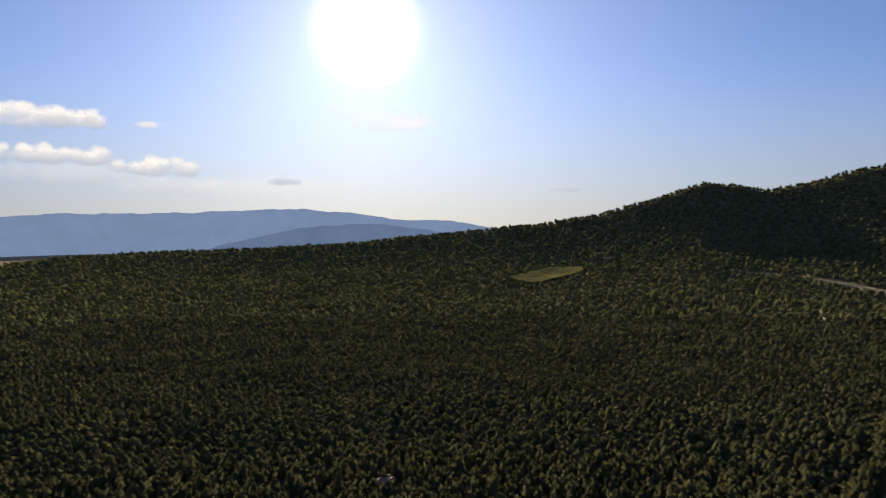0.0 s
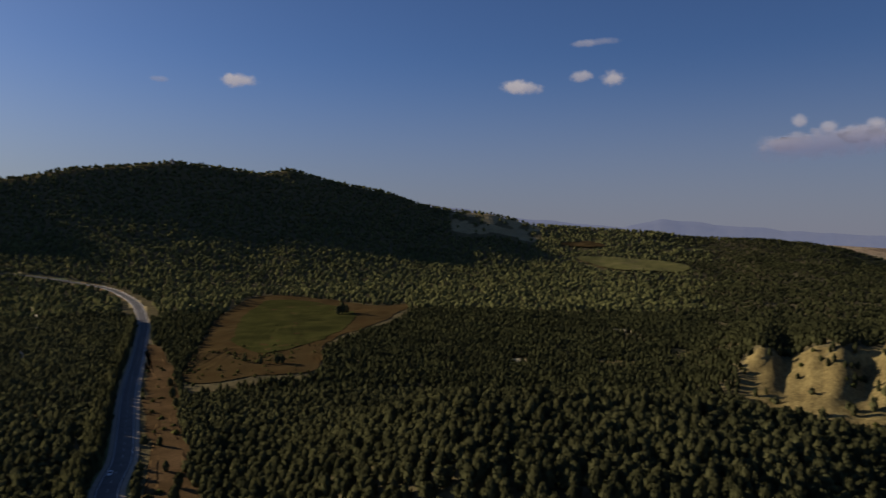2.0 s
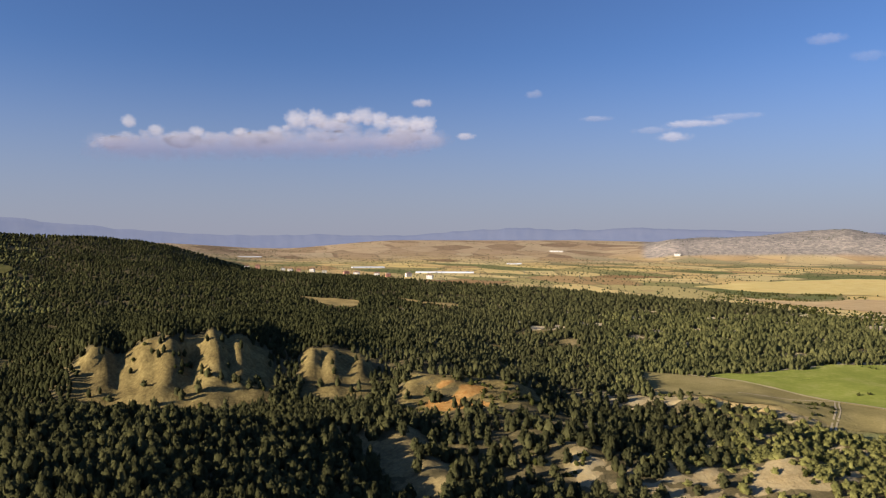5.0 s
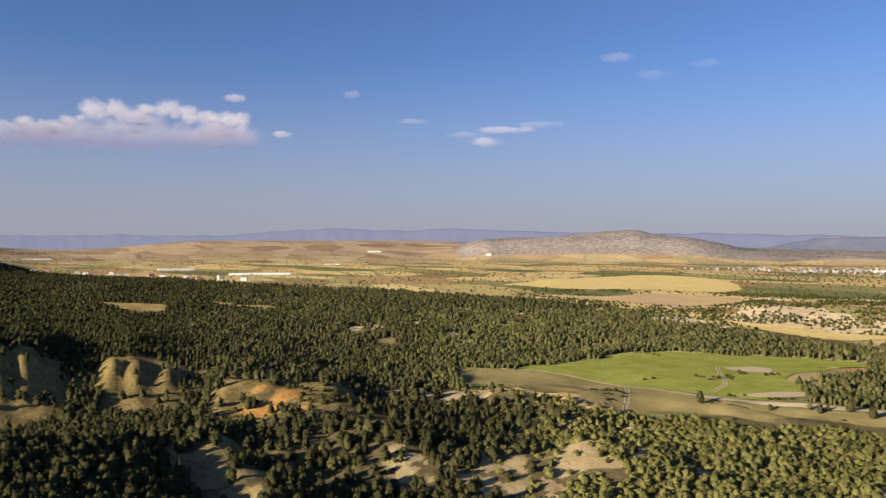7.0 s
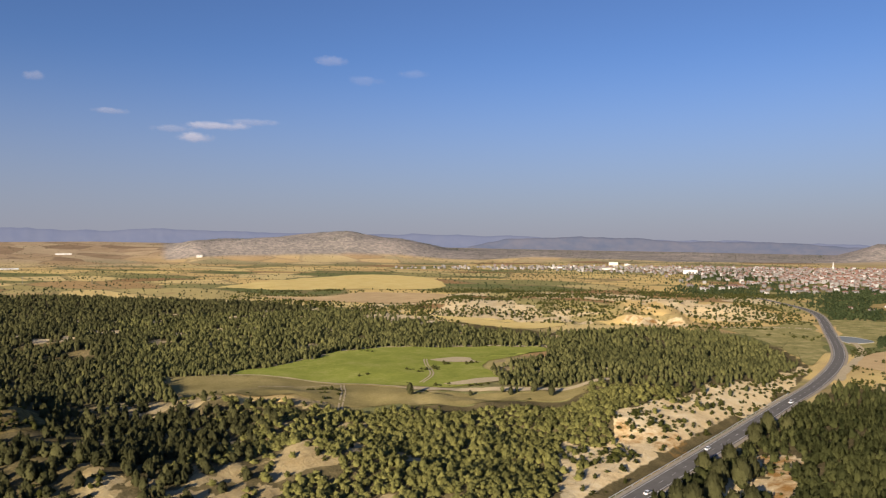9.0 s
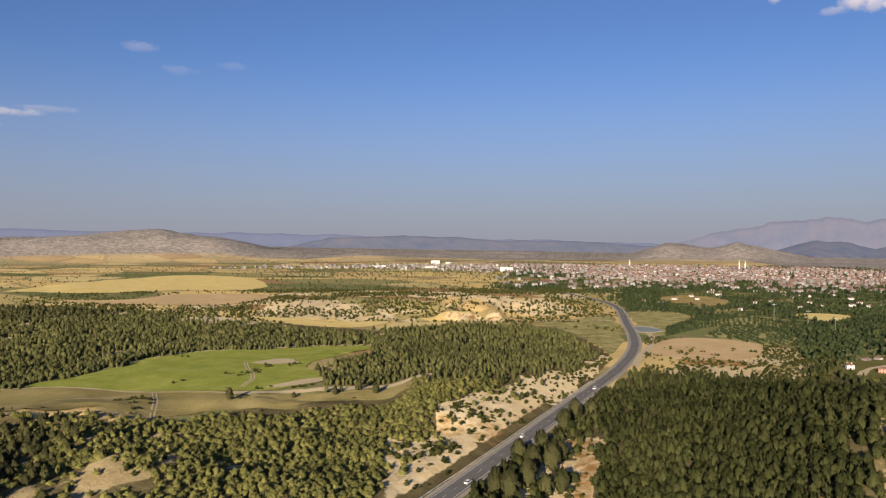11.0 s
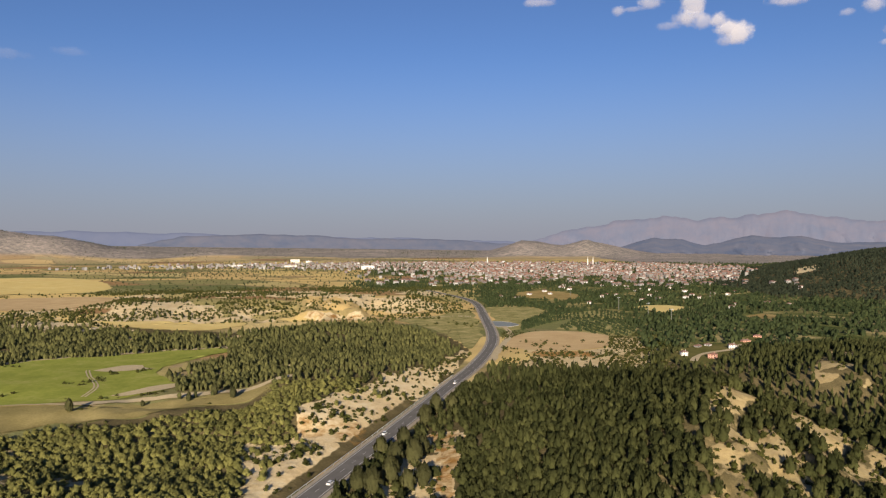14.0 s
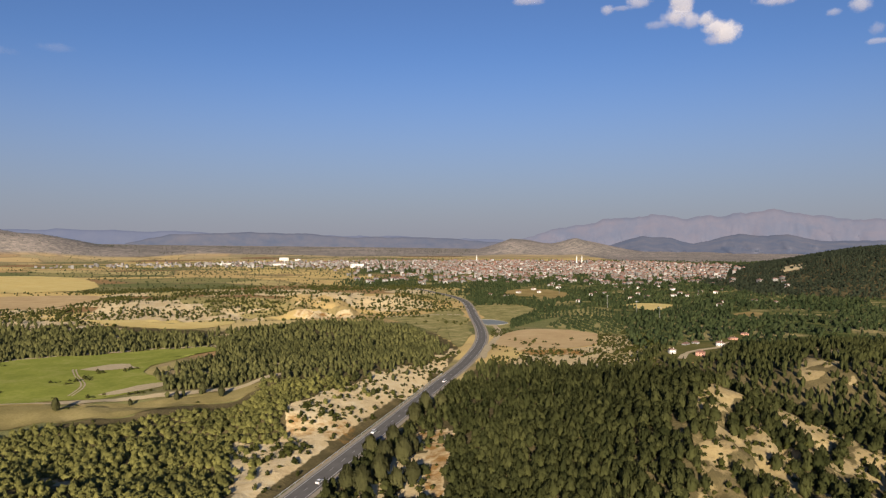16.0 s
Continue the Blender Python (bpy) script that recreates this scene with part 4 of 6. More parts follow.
BUSH_SHAPES = [crown_shape(2, 5, 120 + s, 0.16, 0.3, 10) for s in range(6)]


def near_scrub(x, y):
    forest, sand, red, grove = cover(x, y)
    r, a = np.hypot(x, y), heading(x, y)
    meadow = 0.05 * bump(a, 37.5, 38.5, 47, 48) * bump(r, 515, 530, 640, 690) + 0.03 * bump(a, 39, 41, 53, 55) * bump(r, 520, 530, 1000, 1100)
    hedge = meadow + 0.10 * bump(a, 34.8, 35.6, 38.5, 40) * bump(r, 240, 260, 620, 760) + 0.22 * bump(a, 40.5, 41.5, 45.5, 46.5) * bump(r, 596, 606, 640, 652) + 0.6 * bump(a, 143.6, 144, 146.4, 147) * bump(r, 574, 579, 590, 596) + 0.3 * bump(a, 140.6, 141, 148.6, 149.3) * bump(r, 490, 493, 500, 504)
    clump = 0.55 * inside(x, y, SAND_BANK) * sm(fbm(x, y * 1.7, 22, 84, 3) + 0.07 * (1 - sm(r, 370, 410)), 0.52, 0.58)
    return np.clip(hedge + clump + 0.5 * sm(sand, 0.3, 0.6) * sm(fbm(x, y, 28, 83), 0.50, 0.60) + 0.03 * sand, 0, 1) * (1 - 0.8 * red) * (1 - 0.9 * bump(a, 78.5, 79.5, 102, 103) * bump(r, 420, 430, 520, 530))


shrubs("scrub", BUSH_SHAPES, 4.2, 240, 700, 25, 205, near_scrub, (1.4, 3.2), (1.6, 2.9), 111, "round dark green shrubs dotted over pale sand", SCRUB)


def edge_scrub(x, y):
    r, a = np.hypot(x, y), heading(x, y)
    forest, sand, red, grove = cover(x, y)
    belt = bump(a, 125, 135, 170, 171.5) * bump(r, 820, 900, 1350, 1550)
    open_ = np.ones(len(x))
    for ring in FIELD_EDGE.values():
        open_ *= 1 - inside(x, y, ring)
    skirt = 0.75 * bump(a, 155, 156.5, 168, 169.5) * bump(r, 858, 876, 960, 1000) * (0.2 + 0.8 * sm(fbm(x, y, 30, 90), 0.40, 0.52))
    bend = 0.7 * inside(x, y, FIELD_EDGE["bend_meadow"]) * sm(r, 770, 860) * sm(fbm(x, y, 26, 91), 0.50, 0.58)
    wild = belt * open_ * (0.1 + 0.75 * sm(fbm(x, y, 60, 87), 0.42, 0.6))
    return np.maximum(np.maximum(wild, skirt * open_), bend) * (1 - forest) * (1 - 0.95 * sm(red, 0.1, 0.4))


shrubs("scrub", FAR_SHAPES, 6.0, 560, 1550, 120, 190, edge_scrub, (2.0, 4.2), (1.8, 3.4), 112, "scattered green bushes on eroded ground", SCRUB)


def slope_scrub(x, y):
    r, a = np.hypot(x, y), heading(x, y)
    forest, sand, red, grove = cover(x, y)
    open_ = 1 - np.maximum(inside(x, y, FIELD_EDGE["ploughed"]), inside(x, y, FIELD_EDGE["farmyard"]))
    low = bump(a, 173.2, 174, 185, 187) * bump(r, 545, 565, 720, 780)
    wash = bump(a, 188, 190, 207, 212) * bump(r, 240, 255, 430, 520) + bump(a, 153, 156, 170, 171) * bump(r, 262, 285, 540, 580)
    return open_ * (1 - red) * np.maximum(low * (0.06 + 0.85 * sm(fbm(x, y, 34, 88), 0.46, 0.55) + 0.5 * bump(a, 181, 183, 186, 188)), np.where(a > 186, 0.75, 0.30) * wash * sm(fbm(x, y, 20, 89), 0.36, 0.54) * (0.3 + 0.7 * sand))


shrubs("scrub", BUSH_SHAPES, 3.2, 240, 800, 150, 205, slope_scrub, (1.0, 2.5), (0.9, 1.9), 118, "small dark shrubs dotted over sandy slopes", SCRUB)


def grove_chance(x, y):
    forest, sand, red, grove = cover(x, y, True)
    return np.where(np.hypot(x, y) > 1650, 0.5, 0.9) * grove * (0.10 + 0.90 * sm(fbm(x, y, 75, 91), 0.40, 0.48)) * (1 - forest)


shrubs("tree_groves", FAR_SHAPES, 7.2, 640, 2900, 159, 204, grove_chance, (3.6, 7.4), (2.2, 4.0), 113, "dense green orchards and garden trees before the town", GROVE)


def orchard_rows():
    """Small trees in rows over the two plots beside the road."""
    g = np.random.default_rng(116)
    xs, ys = [], []
    for key, dx, dy, turn in (("olive", 9.0, 6.0, 0.35), ("pale", 60.0, 40.0, 0.2)):
        ring = FIELD_EDGE[key]
        c = ring.mean(0)
        u, v = np.meshgrid(np.arange(-160, 160, dx), np.arange(-160, 160, dy))
        x = c[0] + u * math.cos(turn) - v * math.sin(turn) + g.normal(0, 0.5, u.shape)
        y = c[1] + u * math.sin(turn) + v * math.cos(turn) + g.normal(0, 0.5, u.shape)
        keep = inside(x, y, ring) & (g.uniform(0, 1, x.shape) < 0.9)
        xs.append(x[keep]), ys.append(y[keep])
    # curved rows that follow the hill's contour
    for k in range(6):
        line = spline([polar(a0, r0 - 21 * k * (0.6 + 0.4 * min(1, (a0 - 175) / 3))) for a0, r0 in ((175.3, 840), (176.6, 905), (178.0, 968), (179.6, 1000), (181.4, 985), (183.6, 934))], 6.5)
        line = line + g.normal(0, 0.4, line.shape)
        xs.append(line[:, 0]), ys.append(line[:, 1])
    x, y = np.concatenate(xs), np.concatenate(ys)
    planted("orchard_trees", MID_SHAPES, x, y, g.uniform(3.0, 4.6, len(x)), g.uniform(1.6, 2.5, len(x)), GROVE, "round orchard trees planted in straight rows", "trees", seed=117)


orchard_rows()


def plain_chance(x, y):
    r, a = np.hypot(x, y), heading(x, y)
    forest, sand, red, grove = cover(x, y)
    lines = np.maximum(sm(np.abs(vnoise(x, y, 170, 93) - 0.5), 0.05, 0.0), sm(np.abs(vnoise(x, y * 2.2, 330, 94) - 0.5), 0.03, 0.0))
    open_ = 1 - np.maximum(inside(x, y, FIELD_EDGE["yellow"]), inside(x, y, FIELD_EDGE["low_gold"]))
    gardens = 0.8 * bump(a, 141, 148, 171, 172) * bump(r, 1850, 2050, 2700, 2850) * sm(fbm(x, y, 120, 97, 3), 0.36, 0.54)
    return open_ * (1 - forest) * (1 - grove) * (gardens + 0.2 * sm(vnoise(x, y, 300, 96), 0.3, 0.7) + 0.05 + 0.75 * lines * sm(vnoise(x, y, 420, 95), 0.35, 0.6))


shrubs("field_trees", FAR_SHAPES, 16.5, 1000, 4600, 82, 172, plain_chance, (2.2, 4.6), (1.5, 3.3), 114, "single trees and hedges dotted over golden plain", GROVE)


# ---- far mountains: plain backdrops, haze put into their colour and glow ----
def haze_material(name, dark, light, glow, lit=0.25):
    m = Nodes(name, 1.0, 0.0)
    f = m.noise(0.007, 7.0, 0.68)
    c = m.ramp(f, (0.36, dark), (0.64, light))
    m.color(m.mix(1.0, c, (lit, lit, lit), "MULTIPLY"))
    # the slopes glow with the haze colour and take little real light
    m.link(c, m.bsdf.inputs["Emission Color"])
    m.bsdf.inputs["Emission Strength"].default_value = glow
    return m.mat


def mountain(name, azs, els, dist, depth, material, label, seed, jag=0.12, relief=0.12):
    a = np.arange(azs[0], azs[-1] + 0.01, 0.12)
    e = np.interp(a, azs, els)
    e = e + jag * (fbm(a, a * 0, 1.2, seed, 5) - 0.5) * 2 * np.clip(np.minimum(a - azs[0], azs[-1] - a) / 2, 0, 1)
    crest = EYE_Z + dist * np.tan(np.radians(e))
    rows = []
    for k in range(13):
        q = k / 11
        fold = np.abs(2 * fbm(a * 1.0 + 2.6 * q, a * 0 + q * 1.8, 0.9, seed + 3, 4) - 1)
        rad = dist - depth * (1 - min(q, 1)) - (fold * relief * depth * math.sin(math.pi * min(q, 1)) if k < 12 else -60)
        x, y = polar(a, rad)
        lift = min(q, 1) ** 1.25 - 0.25 * relief * (fold - 0.3) * math.sin(math.pi * min(q, 1))
        rows.append(np.c_[x, y, -20 + (crest + 20) * (lift if k < 12 else 0.5)])
    n = len(a)
    i, j = np.meshgrid(np.arange(len(rows) - 1), np.arange(n - 1), indexing="ij")
    faces = np.stack([i * n + j, i * n + j + 1, (i + 1) * n + j + 1, (i + 1) * n + j], -1).reshape(-1, 4)
    return tagged(new(name, mesh_of(name, np.concatenate(rows), faces, material, True)), label, "mountains", kind="structure")


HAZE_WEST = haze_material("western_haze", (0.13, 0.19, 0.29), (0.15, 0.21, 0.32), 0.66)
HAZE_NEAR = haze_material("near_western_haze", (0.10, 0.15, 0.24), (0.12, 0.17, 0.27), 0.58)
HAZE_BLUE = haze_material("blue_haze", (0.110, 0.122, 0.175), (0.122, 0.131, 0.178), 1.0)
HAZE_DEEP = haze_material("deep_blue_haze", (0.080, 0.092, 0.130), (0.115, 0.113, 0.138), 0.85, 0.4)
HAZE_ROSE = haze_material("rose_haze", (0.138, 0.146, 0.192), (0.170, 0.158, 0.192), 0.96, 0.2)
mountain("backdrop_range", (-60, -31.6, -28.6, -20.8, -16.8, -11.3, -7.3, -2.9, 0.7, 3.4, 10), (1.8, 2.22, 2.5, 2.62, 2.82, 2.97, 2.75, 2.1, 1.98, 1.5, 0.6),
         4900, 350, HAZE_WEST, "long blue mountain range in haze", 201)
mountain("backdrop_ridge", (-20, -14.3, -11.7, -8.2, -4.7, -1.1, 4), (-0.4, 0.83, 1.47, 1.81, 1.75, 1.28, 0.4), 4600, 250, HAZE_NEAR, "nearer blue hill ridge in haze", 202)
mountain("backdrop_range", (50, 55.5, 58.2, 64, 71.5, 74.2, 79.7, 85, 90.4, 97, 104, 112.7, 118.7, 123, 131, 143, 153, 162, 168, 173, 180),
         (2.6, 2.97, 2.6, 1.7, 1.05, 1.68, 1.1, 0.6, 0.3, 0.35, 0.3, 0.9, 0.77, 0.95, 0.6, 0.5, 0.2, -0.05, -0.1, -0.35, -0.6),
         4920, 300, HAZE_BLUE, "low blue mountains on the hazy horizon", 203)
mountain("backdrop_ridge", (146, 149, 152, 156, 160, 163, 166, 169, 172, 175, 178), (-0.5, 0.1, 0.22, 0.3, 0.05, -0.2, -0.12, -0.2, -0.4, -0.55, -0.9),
         4780, 200, HAZE_DEEP, "deep blue ridge, cloud shadow put into its colour", 205)
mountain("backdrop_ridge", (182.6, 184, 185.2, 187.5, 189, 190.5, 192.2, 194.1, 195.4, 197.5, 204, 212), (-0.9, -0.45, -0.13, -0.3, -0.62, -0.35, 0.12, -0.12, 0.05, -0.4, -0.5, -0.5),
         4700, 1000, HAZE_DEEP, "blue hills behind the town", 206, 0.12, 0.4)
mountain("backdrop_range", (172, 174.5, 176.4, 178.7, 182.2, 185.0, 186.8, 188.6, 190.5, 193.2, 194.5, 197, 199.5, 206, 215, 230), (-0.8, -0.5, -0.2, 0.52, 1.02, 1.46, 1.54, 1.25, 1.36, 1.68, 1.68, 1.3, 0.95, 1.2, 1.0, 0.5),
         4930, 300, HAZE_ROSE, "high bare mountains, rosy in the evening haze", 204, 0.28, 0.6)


# ---- materials of built things ----
def tinted(name, tones, rough=0.8, spec=0.3, metal=0.0, grime=0.6):
    """A surface whose tone differs from piece to piece, with a little grime."""
    m = Nodes(name, rough, spec, metal)
    own = m.math("FRACT", m.math("ADD", m.node("ShaderNodeNewGeometry").outputs["Random Per Island"],
                                 m.math("MULTIPLY", m.node("ShaderNodeObjectInfo").outputs["Random"], 3.7)), 0.0)
    c = m.ramp(own, *[(i / max(1, len(tones) - 1), t) for i, t in enumerate(tones)])
    c = m.mix(m.math("MULTIPLY", m.step(m.noise(grime, 5.0), 0.5, 0.8), 0.35), c, tuple(v * 0.6 for v in tones[0]))
    m.color(c)
    return m.mat


RENDER_WALL = tinted("rendered_wall", ((0.16, 0.152, 0.145), (0.25, 0.24, 0.23), (0.18, 0.15, 0.135), (0.21, 0.2, 0.19), (0.46, 0.45, 0.44)))
WHITE_WALL = tinted("white_wall", ((0.62, 0.60, 0.56), (0.74, 0.72, 0.69), (0.58, 0.54, 0.49)))
ROOF_TILE = tinted("roof_tiles", ((0.20, 0.10, 0.074), (0.26, 0.14, 0.105), (0.19, 0.112, 0.09), (0.27, 0.17, 0.135)))
FLAT_ROOF = tinted("flat_roof", ((0.33, 0.29, 0.26), (0.42, 0.38, 0.35), (0.28, 0.24, 0.22)))
PINK_WALL = tinted("salmon_wall", ((0.50, 0.25, 0.18), (0.54, 0.30, 0.23)))
GLASS_DARK = plain("window_glass", (0.02, 0.025, 0.03), (0.05, 0.055, 0.06), 0.8, 0.15, 0.6)
WOOD = plain("painted_door", (0.12, 0.07, 0.04), (0.2, 0.12, 0.07), 1.2)
STEEL = plain("galvanised_steel", (0.50, 0.51, 0.52), (0.66, 0.67, 0.68), 1.0, 0.6, 0.5, 0.25)
CAR_WHITE = plain("white_car_paint", (0.72, 0.72, 0.72), (0.8, 0.8, 0.8), 2.0, 0.3, 0.5)
CAR_DARK = plain("dark_car_paint", (0.03, 0.035, 0.05), (0.05, 0.055, 0.07), 2.0, 0.25, 0.5)
TYRE = plain("tyre_rubber", (0.02, 0.02, 0.02), (0.04, 0.04, 0.04), 8.0)
RIM = plain("wheel_rim", (0.5, 0.5, 0.5), (0.65, 0.65, 0.65), 5.0, 0.35, 0.5, 0.8)
LAMP_RED = plain("tail_lamp", (0.35, 0.02, 0.02), (0.45, 0.03, 0.03), 5.0, 0.3, 0.5)
LAMP_CLEAR = plain("head_lamp", (0.7, 0.7, 0.68), (0.82, 0.82, 0.8), 5.0, 0.2, 0.5)
FILM = plain("greenhouse_film", (0.62, 0.64, 0.66), (0.78, 0.8, 0.82), 0.08, 0.4, 0.5)
WATER = plain("pond_water", (0.17, 0.19, 0.19), (0.25, 0.27, 0.265), 0.05, 0.8, 0.05)
POLE_GREY = plain("pole_grey", (0.17, 0.165, 0.155), (0.25, 0.24, 0.225), 0.6)
CONCRETE = plain("concrete", (0.40, 0.38, 0.34), (0.55, 0.52, 0.47), 0.4)


def ground_z(x, y):
    return float(height(np.array([x]), np.array([y]))[0])


def box(bm, x0, y0, z0, x1, y1, z1):
    vs = [bm.verts.new(c) for c in ((x0, y0, z0), (x1, y0, z0), (x1, y1, z0), (x0, y1, z0), (x0, y0, z1), (x1, y0, z1), (x1, y1, z1), (x0, y1, z1))]
    for f in ((0, 3, 2, 1), (4, 5, 6, 7), (0, 1, 5, 4), (1, 2, 6, 5), (2, 3, 7, 6), (3, 0, 4, 7)):
        bm.faces.new([vs[i] for i in f])
    return vs


def boxed(*boxes):
    bm = bmesh.new()
    for b in boxes:
        box(bm, *b)
    return bm


def hip_roof(w, d, z, rise, eave=0.6):
    """A hipped roof with eaves and a real thickness."""
    bm = bmesh.new()
    x, y = w / 2 + eave, d / 2 + eave
    ridge = max(0.3, x - y) if x > y else 0.3
    lo = [bm.verts.new(c) for c in ((-x, -y, z - 0.15), (x, -y, z - 0.15), (x, y, z - 0.15), (-x, y, z - 0.15))]
    up = [bm.verts.new(c) for c in ((-x, -y, z + 0.1), (x, -y, z + 0.1), (x, y, z + 0.1), (-x, y, z + 0.1))]
    a, b = bm.verts.new((-ridge, 0, z + rise)), bm.verts.new((ridge, 0, z + rise))
    bm.faces.new(lo[::-1])
    for i in range(4):
        j = (i + 1) % 4
        bm.faces.new((lo[i], lo[j], up[j], up[i]))
    bm.faces.new((up[0], up[1], b, a)), bm.faces.new((up[1], up[2], b)), bm.faces.new((up[2], up[3], a, b)), bm.faces.new((up[3], up[0], a))
    return bm


def house(name, w, d, storeys, wall_mat, tiled, label, windows=3, category="house", chimney=True):
    """A rendered house with its windows, door and roof, standing at the origin."""
    h = 0.4 + 3.0 * storeys
    root = empty(name)
    part("wall", boxed((-w / 2, -d / 2, -2.0, w / 2, d / 2, h)), wall_mat, root)
    if tiled:
        part("roof", hip_roof(w, d, h, 0.24 * min(w, d)), ROOF_TILE, root, "weathered red clay tile roof")
    else:
        part("roof", boxed((-w / 2 - 0.15, -d / 2 - 0.15, h, w / 2 + 0.15, d / 2 + 0.15, h + 0.35), (-1.5, -1.2, h + 0.35, 1.0, 1.2, h + 2.4)), FLAT_ROOF, root, "flat concrete roof with a stair hut")
    if chimney and tiled:
        part("chimney", boxed((w * 0.2, -0.4, h + 0.4, w * 0.2 + 0.7, 0.3, h + 0.24 * min(w, d) + 0.9)), wall_mat, root)
    pane = None
    for s in range(storeys):
        for k in range(windows):
            x = (k + 0.5) / windows * w - w / 2
            for side in (-1, 1):
                if pane is None:
                    frame_bm = boxed((-0.75, -0.06, 0, 0.75, 0.06, 1.4))
                    pane = part("window", frame_bm, GLASS_DARK, root, "dark window pane")
                    ob = pane
                else:
                    ob = new("window", pane.data)
                    ob.parent = root
                    tagged(ob, "dark window pane")
                ob.location = (x, side * (d / 2 + 0.03), 0.4 + 3.0 * s + 1.0)
    part("door", boxed((-0.5, -d / 2 - 0.1, 0.1, 0.5, -d / 2 - 0.01, 2.2)), WOOD, root, "dark wooden door")
    return tagged(root, label, category)


def stand(ob, az, r, turn, sink=0.2):
    """A copy of a thing on the ground at a heading and distance."""
    x, y = polar(az, r)
    return copy_thing(ob, pose(x, y, ground_z(x, y) - sink, 0, 0, turn))


def remove(ob):
    for o in (*ob.children_recursive, ob):
        bpy.data.objects.remove(o)


def put(ob, az, r, turn, sink=0.2):
    """Set a thing on the ground at a heading and distance."""
    x, y = polar(az, r)
    ob.matrix_basis = pose(x, y, ground_z(x, y) - sink, 0, 0, turn)
    return ob


# ---- pines on the near knoll, each a tree of its own ----
def pine(seed):
    root = empty("pine_tree")
    g = np.random.default_rng(seed)
    bm = bmesh.new()
    bmesh.ops.create_cone(bm, segments=6, radius1=0.16, radius2=0.05, depth=5.0, matrix=Matrix.Translation((0, 0, 2.3)))
    part("trunk", bm, BARK, root)
    v, f, q = crown_shape(4, 7, 300 + seed, 0.14, (0.36, 0.44, 0.3, 0.4)[seed % 4], 70, 0.65)
    me = mesh_of("crown", v * np.array([2.8, 2.8, 7.4]) + np.array([0, 0, 0.7]), f, PINE, True)
    leafy(me, q, np.full(len(v), 0.25 + 0.17 * seed))
    part("crown", me, PINE, root)
    return tagged(root, "young pine with a dense dark olive-green crown", "tree", "pines on the knoll")


def plant_knoll():
    x, y, g = scatter(5.1, 172, 205, 38, 104, 140)
    order = np.argsort(np.hypot(x, y))
    forest, sand, red, grove = cover(x, y)
    keep = [i for i in order if forest[i] > 0.5 and sand[i] < 0.5][:300]
    models = [pine(s) for s in range(4)]
    for n, i in enumerate(keep):
        k = 0.8 + 0.4 * g.uniform()
        m = pose(x[i], y[i], ground_z(x[i], y[i]) - 0.2, 0, 0, g.uniform(0, 360))
        if n < 4:
            models[n].scale = (k, k, k)
            models[n].matrix_basis = m @ Matrix.Diagonal((k, k, k, 1))
        else:
            copy_thing(models[n % 4], m)
    # single trees on the clearing and the verge of the wooded road
    # tall pines between the road and the orange cut
    for n, (az, r, k) in enumerate(((162.1, 282, 1.15), (163.3, 277, 1.51), (164.7, 290, 1.39), (166.1, 280, 1.27), (167.3, 285, 1.15), (165.1, 310, 1.51), (166.6, 313, 1.39), (164.0, 327, 1.27), (167.3, 325, 1.15), (167.5, 380, 1.51), (168.4, 404, 1.39), (169.7, 411, 1.27), (165.8, 341, 1.15))):
        x0, y0 = polar(az, r)
        tall = copy_thing(models[n % 4], pose(x0, y0, ground_z(x0, y0) - 0.2, 0, 0, 70 * n) @ Matrix.Diagonal((k * 1.15, k * 1.15, k, 1)))
        tagged(tall, "tall dark green pine beside the asphalt road", group="pines beside the road")
    for n, (az, r, k) in enumerate(((49.4, 955, 1.9), (49.1, 950, 1.6), (49.75, 962, 1.5), (43.2, 592, 0.9), (44.4, 590, 1.0), (44.8, 592, 1.1), (42.0, 602, 0.8),
                                    (36.3, 330, 0.7), (37.2, 306, 0.8), (36.9, 288, 1.0), (35.9, 372, 0.6), (37.0, 455, 0.8), (36.8, 480, 0.9), (36.6, 520, 0.8),
                                    (141.4, 468, 0.95), (151.3, 476, 1.0), (152.6, 466, 0.9), (146.2, 470, 0.6), (149.4, 468, 0.7))):
        x0, y0 = polar(az, r)
        stray = copy_thing(models[n % 4], pose(x0, y0, ground_z(x0, y0) - 0.2, 0, 0, 50 * n) @ Matrix.Diagonal((k, k, k, 1)))
        tagged(stray, "lone dark pine on dry open ground", group="single pines on open ground")


plant_knoll()


